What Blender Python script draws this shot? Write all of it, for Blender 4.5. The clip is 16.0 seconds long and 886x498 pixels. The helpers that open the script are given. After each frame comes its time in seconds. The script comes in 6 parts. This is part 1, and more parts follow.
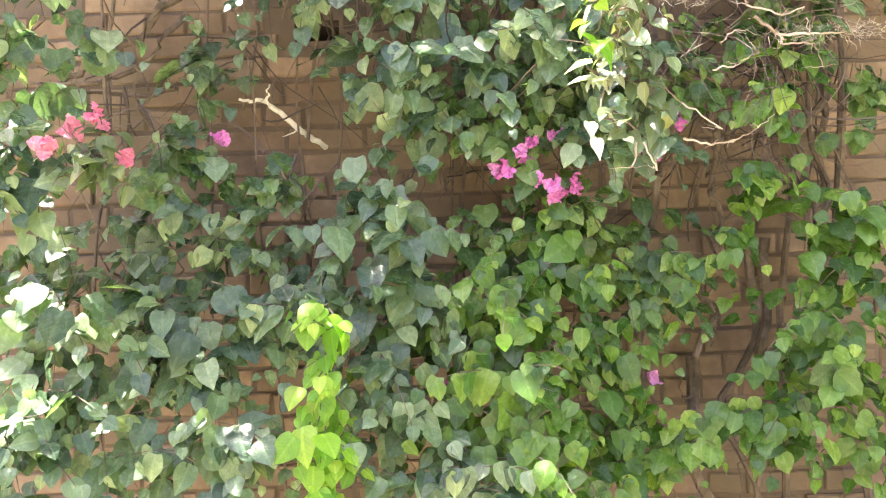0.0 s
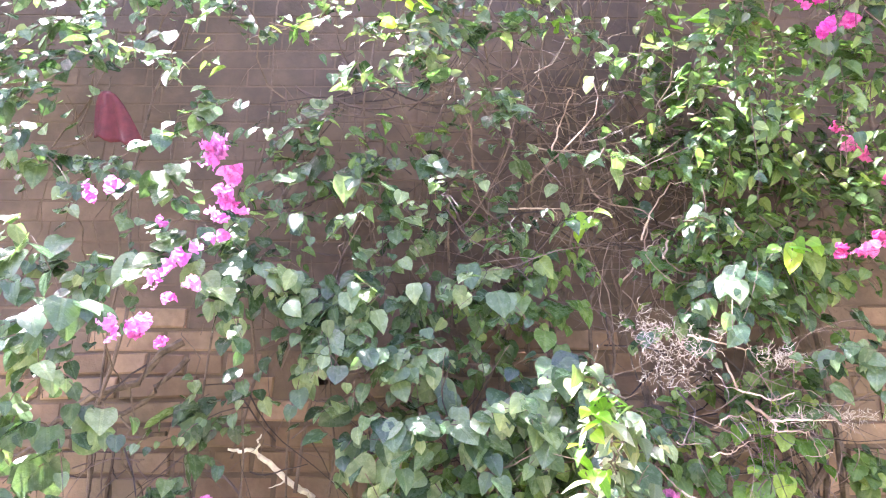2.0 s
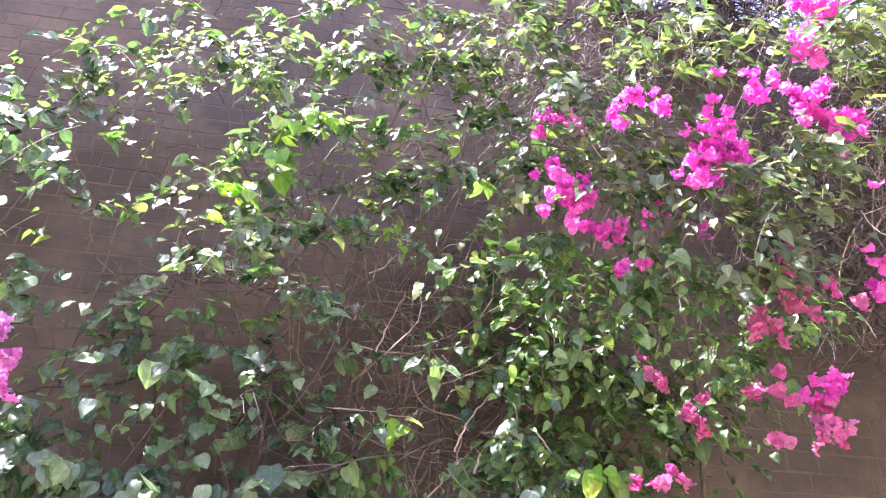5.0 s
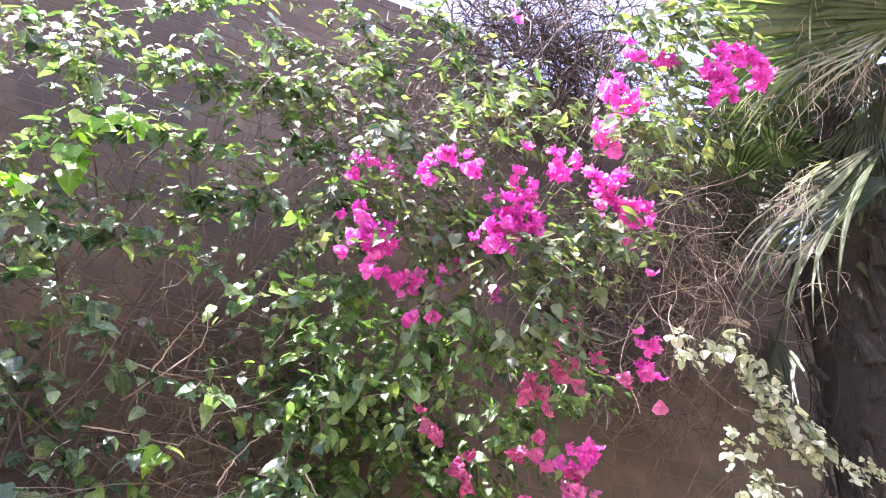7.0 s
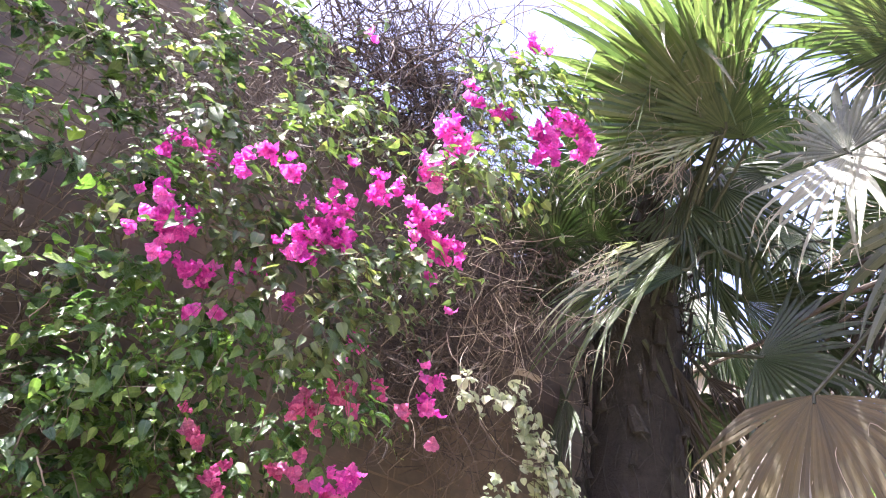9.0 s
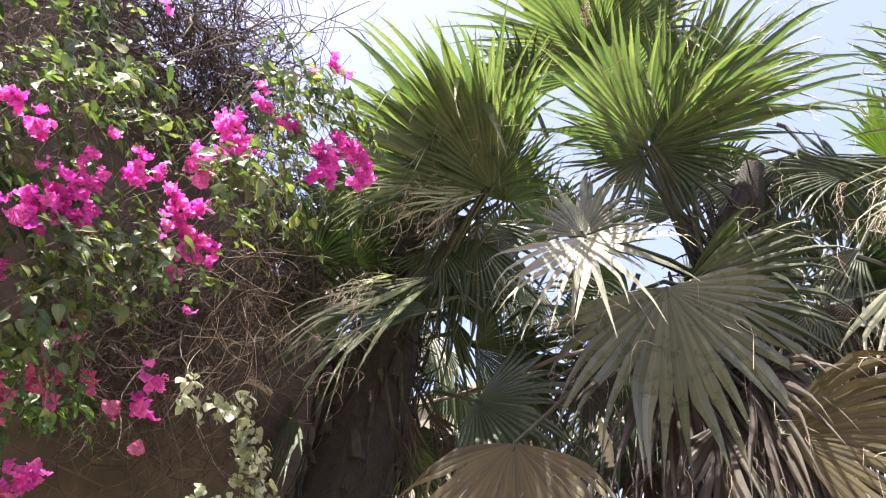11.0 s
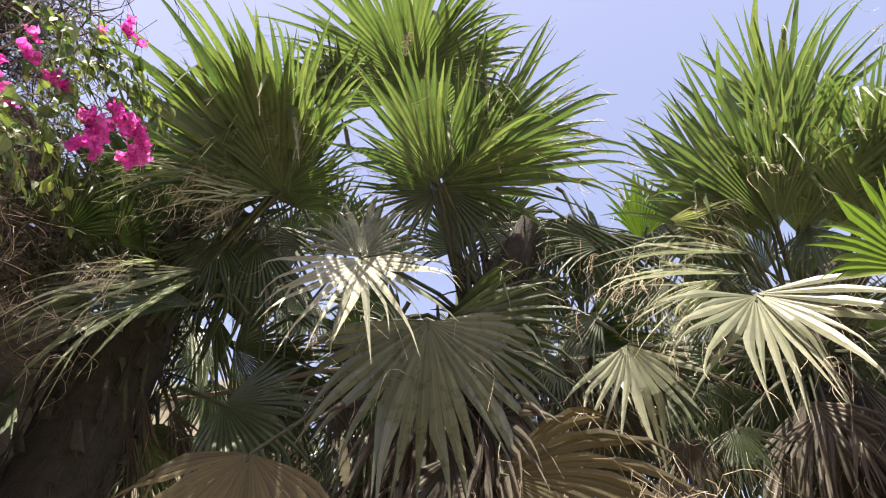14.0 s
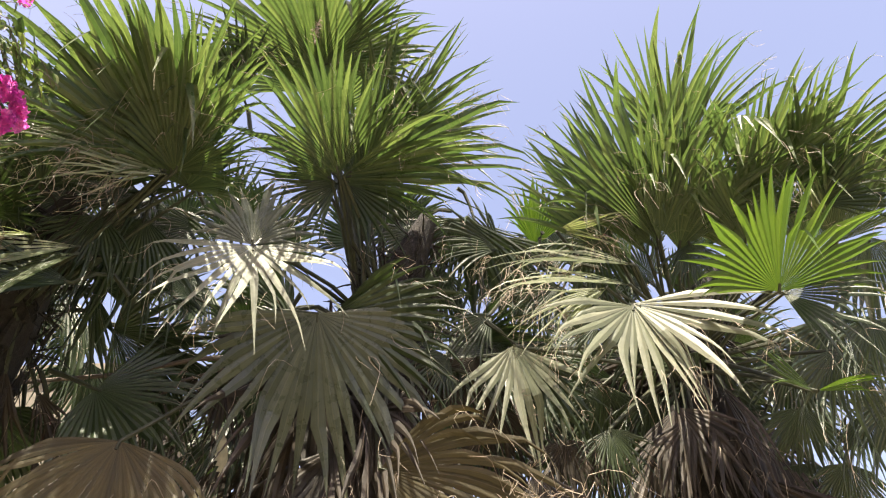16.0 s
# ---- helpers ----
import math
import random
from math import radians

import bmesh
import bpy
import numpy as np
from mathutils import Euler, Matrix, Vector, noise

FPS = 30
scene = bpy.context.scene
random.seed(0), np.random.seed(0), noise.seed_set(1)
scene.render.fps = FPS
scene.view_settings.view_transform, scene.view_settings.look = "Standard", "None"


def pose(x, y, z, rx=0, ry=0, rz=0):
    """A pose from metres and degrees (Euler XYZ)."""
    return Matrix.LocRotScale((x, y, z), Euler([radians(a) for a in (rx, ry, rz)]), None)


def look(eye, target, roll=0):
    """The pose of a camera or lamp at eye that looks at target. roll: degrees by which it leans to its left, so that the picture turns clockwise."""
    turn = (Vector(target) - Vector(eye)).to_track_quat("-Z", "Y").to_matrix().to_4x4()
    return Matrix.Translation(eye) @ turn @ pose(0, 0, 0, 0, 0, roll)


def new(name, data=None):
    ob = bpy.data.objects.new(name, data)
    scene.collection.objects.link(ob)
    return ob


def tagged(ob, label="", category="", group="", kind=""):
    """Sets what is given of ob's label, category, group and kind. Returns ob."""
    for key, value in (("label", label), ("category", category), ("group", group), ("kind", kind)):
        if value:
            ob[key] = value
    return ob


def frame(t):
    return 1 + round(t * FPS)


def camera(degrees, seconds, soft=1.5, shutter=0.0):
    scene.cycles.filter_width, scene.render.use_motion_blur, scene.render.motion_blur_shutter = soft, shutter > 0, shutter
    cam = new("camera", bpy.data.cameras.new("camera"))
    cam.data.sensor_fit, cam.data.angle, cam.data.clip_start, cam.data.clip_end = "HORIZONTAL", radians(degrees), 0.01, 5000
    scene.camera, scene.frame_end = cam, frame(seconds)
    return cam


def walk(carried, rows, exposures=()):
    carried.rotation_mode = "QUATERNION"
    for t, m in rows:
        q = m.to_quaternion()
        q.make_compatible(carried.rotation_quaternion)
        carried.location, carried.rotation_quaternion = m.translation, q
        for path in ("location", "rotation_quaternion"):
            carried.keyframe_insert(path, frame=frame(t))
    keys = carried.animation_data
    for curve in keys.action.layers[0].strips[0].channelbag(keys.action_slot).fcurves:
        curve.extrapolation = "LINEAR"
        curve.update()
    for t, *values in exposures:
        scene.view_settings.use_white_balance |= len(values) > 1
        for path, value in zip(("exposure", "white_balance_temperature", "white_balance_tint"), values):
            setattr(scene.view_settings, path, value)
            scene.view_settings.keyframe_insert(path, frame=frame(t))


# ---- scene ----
cam = camera(64.0, 16.0, soft=1.15)
PATH = [
    (0, (0.000, 0.000, 1.250), (-0.000, 2.000, 1.250), -2.0),
    (0.5, (0.003, 0.003, 1.324), (-0.001, 1.997, 1.479), -1.6),
    (1, (-0.025, -0.005, 1.434), (-0.002, 1.974, 1.726), -1.2),
    (1.5, (0.001, -0.020, 1.517), (0.024, 1.930, 1.958), -1.0),
    (2, (-0.000, -0.044, 1.612), (0.034, 1.852, 2.249), -0.4),
    (2.5, (0.038, -0.099, 1.697), (0.042, 1.743, 2.476), 0.4),
    (3, (0.079, -0.136, 1.772), (0.110, 1.661, 2.648), 1.1),
    (3.2, (0.106, -0.141, 1.788), (0.153, 1.649, 2.678), 1.2),
    (5.3, (0.303, -0.128, 1.732), (0.594, 1.547, 2.786), 2.0),
    (5.5, (0.319, -0.132, 1.739), (0.644, 1.531, 2.801), 2.1),
    (6, (0.373, -0.163, 1.762), (0.779, 1.472, 2.841), 2.8),
    (6.5, (0.422, -0.181, 1.771), (0.905, 1.416, 2.873), 3.1),
    (7, (0.477, -0.201, 1.777), (1.055, 1.354, 2.895), 3.7),
    (7.5, (0.522, -0.202, 1.771), (1.180, 1.308, 2.905), 4.3),
    (8, (0.555, -0.215, 1.771), (1.288, 1.245, 2.926), 5.1),
    (8.5, (0.578, -0.224, 1.777), (1.384, 1.177, 2.954), 5.8),
    (9, (0.610, -0.240, 1.782), (1.518, 1.071, 2.989), 6.8),
    (9.5, (0.640, -0.253, 1.781), (1.667, 0.941, 3.014), 6.9),
    (10, (0.637, -0.254, 1.792), (1.799, 0.790, 3.040), 6.2),
    (10.2, (0.626, -0.246, 1.784), (1.822, 0.744, 3.045), 5.7),
    (12.3, (0.590, -0.365, 1.835), (2.015, 0.145, 3.143), 3.3),
    (12.5, (0.593, -0.363, 1.815), (2.024, 0.090, 3.137), 3.1),
    (13, (0.593, -0.387, 1.838), (2.055, -0.033, 3.156), 2.4),
    (13.5, (0.591, -0.387, 1.842), (2.067, -0.080, 3.156), 1.9),
    (14, (0.591, -0.389, 1.844), (2.078, -0.105, 3.151), 1.4),
    (14.5, (0.610, -0.403, 1.844), (2.106, -0.161, 3.149), 1.1),
    (15, (0.601, -0.423, 1.842), (2.110, -0.233, 3.141), 0.4),
    (15.5, (0.585, -0.440, 1.852), (2.111, -0.328, 3.141), -0.4),
    (16, (0.583, -0.456, 1.841), (2.106, -0.423, 3.136), -1.1),
]
EXPOSURES = [(0, 4.3, 6850, 8), (0.5, 4.42, 6850, 6), (1.5, 4.55, 5900, 21), (3, 4.05, 5800, 26), (5.5, 3.7, 5900, 26), (8, 3.4, 6000, 21), (10, 2.95, 6200, 17), (12.5, 2.15, 7350, 7), (16, 2.05, 7350, 7)]
walk(cam, [(t, look(eye, target, roll)) for t, eye, target, roll in PATH], EXPOSURES)

# ---- light ----
SUN_TO = Vector((-0.42, 0.12, 0.90)).normalized()
world = bpy.data.worlds.new("sky")
scene.world = world
world.use_nodes = True
wn = world.node_tree
sky = wn.nodes.new("ShaderNodeTexSky")
sky.sky_type = "NISHITA"
sky.sun_disc = False
sky.sun_elevation = math.asin(SUN_TO.z)
sky.sun_rotation = math.atan2(SUN_TO.x, SUN_TO.y)
sky.dust_density = 2.2
sky.air_density = 1.0
haze = wn.nodes.new("ShaderNodeMixRGB")
haze.blend_type = "MULTIPLY"
haze.inputs[0].default_value = 1.0
haze.inputs[2].default_value = (1.19, 0.97, 1.0, 1)
wn.links.new(sky.outputs[0], haze.inputs[1])
wn.links.new(haze.outputs[0], wn.nodes["Background"].inputs[0])
wn.nodes["Background"].inputs[1].default_value = 0.095
sun = new("sun", bpy.data.lights.new("sun", "SUN"))
sun.data.energy, sun.data.angle, sun.data.color = 4.3, radians(0.6), (1.0, 0.95, 0.86)
sun.matrix_world = look(SUN_TO * 30, (0, 0, 0))


# ---- materials ----
def shader(name):
    m = bpy.data.materials.new(name)
    m.use_nodes = True
    t = m.node_tree
    return m, t, t.nodes["Principled BSDF"], t.nodes["Material Output"]


def node(t, kind, **values):
    n = t.nodes.new(kind)
    for key, value in values.items():
        n.inputs[key.replace("_", " ")].default_value = value
    return n


def ramp(t, source, stops):
    r = t.nodes.new("ShaderNodeValToRGB")
    while len(r.color_ramp.elements) < len(stops):
        r.color_ramp.elements.new(0.5)
    for e, (at, colour) in zip(r.color_ramp.elements, stops):
        e.position, e.color = at, (*colour, 1)
    t.links.new(source, r.inputs[0])
    return r


def piece_random(t):
    """A number from 0 to 1 for each leaf, brick or object."""
    g = t.nodes.new("ShaderNodeNewGeometry")
    o = t.nodes.new("ShaderNodeObjectInfo")
    a = t.nodes.new("ShaderNodeMath")
    a.operation = "ADD"
    f = t.nodes.new("ShaderNodeMath")
    f.operation = "FRACT"
    t.links.new(g.outputs["Random Per Island"], a.inputs[0])
    t.links.new(o.outputs["Random"], a.inputs[1])
    t.links.new(a.outputs[0], f.inputs[0])
    return f.outputs[0]


def mixed(t, blend, factor, a, b):
    m = t.nodes.new("ShaderNodeMixRGB")
    m.blend_type = blend
    for socket, value in zip(m.inputs, (factor, a, b)):
        if hasattr(value, "is_output"):
            t.links.new(value, socket)
        else:
            socket.default_value = value if isinstance(value, float) else (*value, 1)
    return m.outputs[0]


def sums(t, operation, a, b=None):
    n = t.nodes.new("ShaderNodeMath")
    n.operation = operation
    for socket, value in zip(n.inputs, (a, b)):
        if hasattr(value, "is_output"):
            t.links.new(value, socket)
        elif value is not None:
            socket.default_value = value
    return n.outputs[0]


def leaf_material(name, stops, glow, rough=0.35, through_share=0.35, spots=0.5, scale=40.0, veins=0.45, ribs=7.0, side_ribs=True):
    """A leaf: waxy upper side with veins, colour that varies from leaf to leaf, light passing through it."""
    m, t, p, out = shader(name)
    colour = ramp(t, piece_random(t), stops).outputs[0]
    uv = t.nodes.new("ShaderNodeUVMap")
    xy = t.nodes.new("ShaderNodeSeparateXYZ")
    t.links.new(uv.outputs[0], xy.inputs[0])
    aside = sums(t, "ABSOLUTE", xy.outputs[0])
    line = ramp(t, aside, [(0.0, (1, 1, 1)), (0.035, (1, 1, 1)), (0.07, (0, 0, 0))]).outputs[0]
    if side_ribs:
        slant = sums(t, "SUBTRACT", xy.outputs[1], sums(t, "MULTIPLY", aside, 0.75))
        wave = sums(t, "FRACT", sums(t, "MULTIPLY", slant, ribs))
        rib = ramp(t, wave, [(0.0, (0.7, 0.7, 0.7)), (0.12, (0, 0, 0)), (0.9, (0, 0, 0)), (1.0, (0.7, 0.7, 0.7))]).outputs[0]
    else:
        wave = sums(t, "FRACT", sums(t, "MULTIPLY", aside, ribs))
        rib = ramp(t, wave, [(0.0, (0.5, 0.5, 0.5)), (0.4, (0, 0, 0))]).outputs[0]
    line = mixed(t, "ADD", 1.0, line, rib)
    pale = mixed(t, "ADD", 1.0, mixed(t, "MULTIPLY", 1.0, colour, (1.45, 1.35, 1.3)), (0.02, 0.02, 0.015))
    colour = mixed(t, "MIX", sums(t, "MULTIPLY", line, veins), colour, pale)
    gm = t.nodes.new("ShaderNodeNewGeometry")
    big = node(t, "ShaderNodeTexNoise", Scale=scale, Detail=4.0, Roughness=0.65)
    t.links.new(gm.outputs["Position"], big.inputs["Vector"])
    veil = ramp(t, big.outputs[0], [(0.32, (0.60, 0.62, 0.55)), (0.7, (1.25, 1.2, 1.1))]).outputs[0]
    colour = mixed(t, "MULTIPLY", spots, colour, veil)
    t.links.new(colour, p.inputs["Base Color"])
    shine = ramp(t, big.outputs[0], [(0.3, (rough - 0.08,) * 3), (0.7, (rough + 0.14,) * 3)]).outputs[0]
    t.links.new(shine, p.inputs["Roughness"])
    fine = node(t, "ShaderNodeTexNoise", Scale=scale * 5, Detail=2.0)
    t.links.new(gm.outputs["Position"], fine.inputs["Vector"])
    bump = node(t, "ShaderNodeBump", Strength=0.35, Distance=0.004)
    t.links.new(sums(t, "ADD", fine.outputs[0], sums(t, "MULTIPLY", line, -0.6)), bump.inputs["Height"])
    t.links.new(bump.outputs[0], p.inputs["Normal"])
    tr = t.nodes.new("ShaderNodeBsdfTranslucent")
    t.links.new(mixed(t, "MULTIPLY", 1.0, colour, glow), tr.inputs[0])
    mix = t.nodes.new("ShaderNodeMixShader")
    mix.inputs[0].default_value = through_share
    t.links.new(p.outputs[0], mix.inputs[1])
    t.links.new(tr.outputs[0], mix.inputs[2])
    t.links.new(mix.outputs[0], out.inputs[0])
    return m


def rough_material(name, stops, scale, rough=0.85, bump_depth=0.004, pieces=0.0, second=None):
    """Stone, soil, bark: noise at two scales, with a change from piece to piece."""
    m, t, p, out = shader(name)
    co = t.nodes.new("ShaderNodeTexCoord")
    gm = t.nodes.new("ShaderNodeNewGeometry")
    big = node(t, "ShaderNodeTexNoise", Scale=scale, Detail=6.0, Roughness=0.65)
    t.links.new(gm.outputs["Position"], big.inputs["Vector"])
    source = big.outputs[0]
    if pieces:
        mx = t.nodes.new("ShaderNodeMix")
        mx.inputs[0].default_value = pieces
        t.links.new(source, mx.inputs[2])
        t.links.new(piece_random(t), mx.inputs[3])
        source = mx.outputs[0]
    colour = ramp(t, source, stops).outputs[0]
    if second:
        stain = node(t, "ShaderNodeTexNoise", Scale=scale * 0.22, Detail=5.0, Roughness=0.7)
        t.links.new(gm.outputs["Position"], stain.inputs["Vector"])
        share = ramp(t, stain.outputs[0], [(0.42, (0, 0, 0)), (0.62, (1, 1, 1))]).outputs[0]
        colour = mixed(t, "MIX", share, colour, second)
    t.links.new(colour, p.inputs["Base Color"])
    p.inputs["Roughness"].default_value = rough
    fine = node(t, "ShaderNodeTexNoise", Scale=scale * 7, Detail=4.0)
    t.links.new(gm.outputs["Position"], fine.inputs["Vector"])
    bump = node(t, "ShaderNodeBump", Strength=0.8, Distance=bump_depth)
    t.links.new(fine.outputs[0], bump.inputs["Height"])
    t.links.new(bump.outputs[0], p.inputs["Normal"])
    return m


GLOW = (1.5, 1.7, 0.7)
M_LEAF = leaf_material("vine_leaf", [(0.0, (0.032, 0.070, 0.028)), (0.4, (0.072, 0.138, 0.046)), (0.85, (0.128, 0.215, 0.068)), (1.0, (0.20, 0.28, 0.085))], GLOW, 0.24, 0.38)
M_LEAF_BLUE = leaf_material("dull_vine_leaf", [(0.0, (0.030, 0.062, 0.036)), (0.35, (0.066, 0.118, 0.062)), (0.75, (0.125, 0.195, 0.104)), (1.0, (0.20, 0.275, 0.145))], GLOW, 0.23, 0.32)
M_LEAF_BRIGHT = leaf_material("bright_vine_leaf", [(0.0, (0.026, 0.072, 0.016)), (0.35, (0.058, 0.135, 0.026)), (0.8, (0.118, 0.222, 0.040)), (1.0, (0.20, 0.31, 0.06))], GLOW, 0.23, 0.42)
M_LEAF_FRESH = leaf_material("fresh_leaf", [(0.0, (0.048, 0.076, 0.038)), (0.5, (0.096, 0.138, 0.060)), (0.85, (0.15, 0.19, 0.085)), (1.0, (0.23, 0.25, 0.10))], (1.1, 1.3, 0.6), 0.32, 0.4)
# young leaves' own lime; also stands for sunlit leaves on the shoots
M_LEAF_LIME = leaf_material("lime_leaf_young_and_sunlit", [(0.0, (0.11, 0.26, 0.035)), (0.7, (0.19, 0.35, 0.045)), (1.0, (0.32, 0.43, 0.08))], (1.5, 1.75, 0.6), 0.4, 0.5)
# pale leaf, whitened further to carry sunlight in its colour
M_LEAF_PALE = leaf_material("pale_leaf", [(0.0, (0.26, 0.31, 0.20)), (0.6, (0.42, 0.46, 0.33)), (1.0, (0.60, 0.62, 0.50))], (1.1, 1.2, 0.8), 0.45, 0.3)
M_BRACT = leaf_material("magenta_bract", [(0.0, (0.54, 0.055, 0.42)), (0.6, (0.66, 0.115, 0.53)), (1.0, (0.73, 0.23, 0.62))], (1.3, 1.0, 1.2), 0.6, 0.55, 0.3, 60.0, 0.5, 6.0)
M_BRACT_PALE = leaf_material("faded_pink_bract", [(0.0, (0.50, 0.13, 0.40)), (0.5, (0.56, 0.19, 0.50)), (1.0, (0.62, 0.30, 0.60))], (1.2, 1.0, 1.1), 0.6, 0.45, 0.3, 60.0, 0.5, 6.0)
M_BRACT_ROSE = leaf_material("rose_bract", [(0.0, (0.46, 0.075, 0.24)), (0.5, (0.52, 0.12, 0.33)), (1.0, (0.58, 0.22, 0.41))], (1.2, 1.0, 1.1), 0.6, 0.45, 0.3, 60.0, 0.5, 6.0)
M_BRACT_SALMON = leaf_material("salmon_bract", [(0.0, (0.58, 0.20, 0.32)), (0.6, (0.64, 0.28, 0.42)), (1.0, (0.66, 0.28, 0.56))], (1.2, 1.0, 1.0), 0.6, 0.45, 0.3, 60.0, 0.5, 6.0)
M_FAN = leaf_material("palm_frond_green", [(0.0, (0.050, 0.078, 0.034)), (0.6, (0.076, 0.106, 0.046)), (1.0, (0.115, 0.142, 0.066))], (1.3, 1.5, 0.8), 0.30, 0.45, 0.5, 14.0, veins=0.5, ribs=3.0, side_ribs=False)
# pale waxy frond, lightened further so that it reads as sunlit
M_FAN_LIT = leaf_material("palm_frond_sun_paled", [(0.0, (0.112, 0.128, 0.080)), (1.0, (0.210, 0.218, 0.158))], (1.1, 1.2, 0.8), 0.42, 0.2, 0.4, 14.0, veins=0.5, ribs=3.0, side_ribs=False)
M_FAN_DRY = leaf_material("palm_frond_dry", [(0.0, (0.048, 0.039, 0.017)), (1.0, (0.096, 0.079, 0.035))], (1.2, 1.1, 0.9), 0.6, 0.2, 0.5, 14.0, veins=0.5, ribs=3.0, side_ribs=False)
# the shaded counterpart: grey frond with shade put into its colour
M_FAN_GREY = leaf_material("palm_frond_grey", [(0.0, (0.044, 0.054, 0.032)), (1.0, (0.086, 0.096, 0.062))], (1.1, 1.2, 0.8), 0.28, 0.2, 0.4, 14.0, veins=0.5, ribs=3.0, side_ribs=False)
# dead brown frond, darkened until the colour itself holds deep shade
M_SKIRT = leaf_material("dead_frond_shade_dark", [(0.0, (0.018, 0.014, 0.010)), (1.0, (0.046, 0.034, 0.024))], (1.2, 1.1, 0.9), 0.6, 0.12, 0.5, 14.0, veins=0.5, ribs=3.0, side_ribs=False)
M_FAN_LIME = leaf_material("palm_frond_young", [(0.0, (0.055, 0.105, 0.022)), (1.0, (0.085, 0.14, 0.030))], (1.4, 1.5, 0.6), 0.36, 0.35, 0.3, 14.0, veins=0.5, ribs=3.0, side_ribs=False)
# dark copy of the green frond: crown shade put into the colour
M_FAN_DARK = leaf_material("palm_frond_shade_dark", [(0.0, (0.016, 0.030, 0.011)), (1.0, (0.040, 0.058, 0.024))], (1.2, 1.4, 0.8), 0.36, 0.2, 0.4, 14.0, veins=0.5, ribs=3.0, side_ribs=False)
# yellowish frayed frond, its colour raised to stand for direct sun
M_FAN_YELLOW = leaf_material("palm_frond_yellow_sunlit", [(0.0, (0.15, 0.180, 0.100)), (0.5, (0.25, 0.28, 0.175)), (1.0, (0.40, 0.42, 0.31))], (1.2, 1.3, 0.6), 0.34, 0.3, 0.4, 14.0, veins=0.5, ribs=3.0, side_ribs=False)
M_STRAW = rough_material("dry_twig_straw", [(0.3, (0.20, 0.15, 0.11)), (0.7, (0.46, 0.39, 0.31))], 14.0, 0.8, 0.002, 0.5)
M_TWIG_DARK = rough_material("dark_dead_twig", [(0.3, (0.03, 0.022, 0.02)), (0.7, (0.11, 0.082, 0.07))], 14.0, 0.85, 0.002, 0.6)
M_TWIG = rough_material("dead_twig", [(0.3, (0.045, 0.034, 0.029)), (0.7, (0.18, 0.14, 0.115))], 14.0, 0.8, 0.002, 0.6)
M_BARK = rough_material("vine_bark", [(0.3, (0.045, 0.034, 0.025)), (0.7, (0.16, 0.122, 0.088))], 25.0, 0.85, 0.004)
M_WHITE_TWIG = rough_material("bleached_twig", [(0.3, (0.42, 0.40, 0.33)), (0.7, (0.70, 0.67, 0.58))], 30.0, 0.75, 0.002)
M_DRY_HEAD = rough_material("dry_flower_head", [(0.3, (0.21, 0.19, 0.15)), (0.7, (0.46, 0.42, 0.36))], 30.0, 0.8, 0.002)
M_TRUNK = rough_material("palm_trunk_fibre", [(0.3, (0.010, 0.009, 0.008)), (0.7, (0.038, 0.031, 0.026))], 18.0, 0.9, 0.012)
M_PETIOLE = rough_material("palm_petiole", [(0.3, (0.022, 0.026, 0.014)), (0.7, (0.055, 0.060, 0.032))], 20.0, 0.6, 0.002)
M_BRICK = rough_material("worn_brick", [(0.2, (0.085, 0.056, 0.036)), (0.5, (0.165, 0.112, 0.070)), (0.8, (0.29, 0.205, 0.135))], 12.0, 0.9, 0.003, 0.3, (0.125, 0.096, 0.062))
# darker, more even brick with blotches, for the upper wall
M_BRICK_UPPER = rough_material("dark_dull_brick", [(0.2, (0.055, 0.040, 0.029)), (0.5, (0.100, 0.074, 0.053)), (0.8, (0.16, 0.118, 0.082))], 7.0, 0.92, 0.004, 0.12, (0.055, 0.043, 0.034))
M_MORTAR = rough_material("lime_mortar", [(0.3, (0.075, 0.055, 0.040)), (0.6, (0.115, 0.086, 0.060))], 6.0, 0.95, 0.006)
M_GROUND = rough_material("dry_soil", [(0.3, (0.24, 0.20, 0.14)), (0.7, (0.40, 0.34, 0.26))], 3.0, 0.95, 0.02, 0.0, (0.20, 0.20, 0.11))
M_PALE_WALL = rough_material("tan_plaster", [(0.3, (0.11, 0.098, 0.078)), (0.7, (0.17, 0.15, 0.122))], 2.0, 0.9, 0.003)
M_CLOTH = rough_material("faded_red_cloth", [(0.3, (0.055, 0.012, 0.015)), (0.7, (0.105, 0.021, 0.025))], 30.0, 0.95, 0.002)


# ---- builders ----
def lay_uv(me, uv):
    """A UV map from one (u, v) for each vertex."""
    corner = np.empty(len(me.loops), dtype=np.int32)
    me.loops.foreach_get("vertex_index", corner)
    me.uv_layers.new(name="UVMap").data.foreach_set("uv", np.array(uv, dtype=np.float32)[corner].ravel())


def part(name, bm, material, parent, label="", kind="", smooth=False):
    """Links a bmesh, or (vertices, faces), as one mesh object under parent."""
    me = bpy.data.meshes.new(name)
    if isinstance(bm, tuple):
        me.from_pydata(*[[tuple(float(c) for c in v) for v in bm[0]], [], bm[1]])
        if len(bm) > 2:
            lay_uv(me, bm[2])
    else:
        bm.to_mesh(me)
        bm.free()
    me.materials.append(material)
    if smooth:
        me.polygons.foreach_set("use_smooth", [True] * len(me.polygons))
    ob = new(name, me)
    ob.parent = parent
    if label:
        ob["label"] = label
    if kind:
        ob["kind"] = kind
    return ob


def thing(name, place, label, category, group="", kind=""):
    ob = new(name)
    ob.empty_display_size = 0.1
    ob.matrix_basis = Matrix.Translation(place)
    return tagged(ob, label, category, group, kind)


def local(parent, p):
    return Vector(p) - parent.matrix_basis.translation


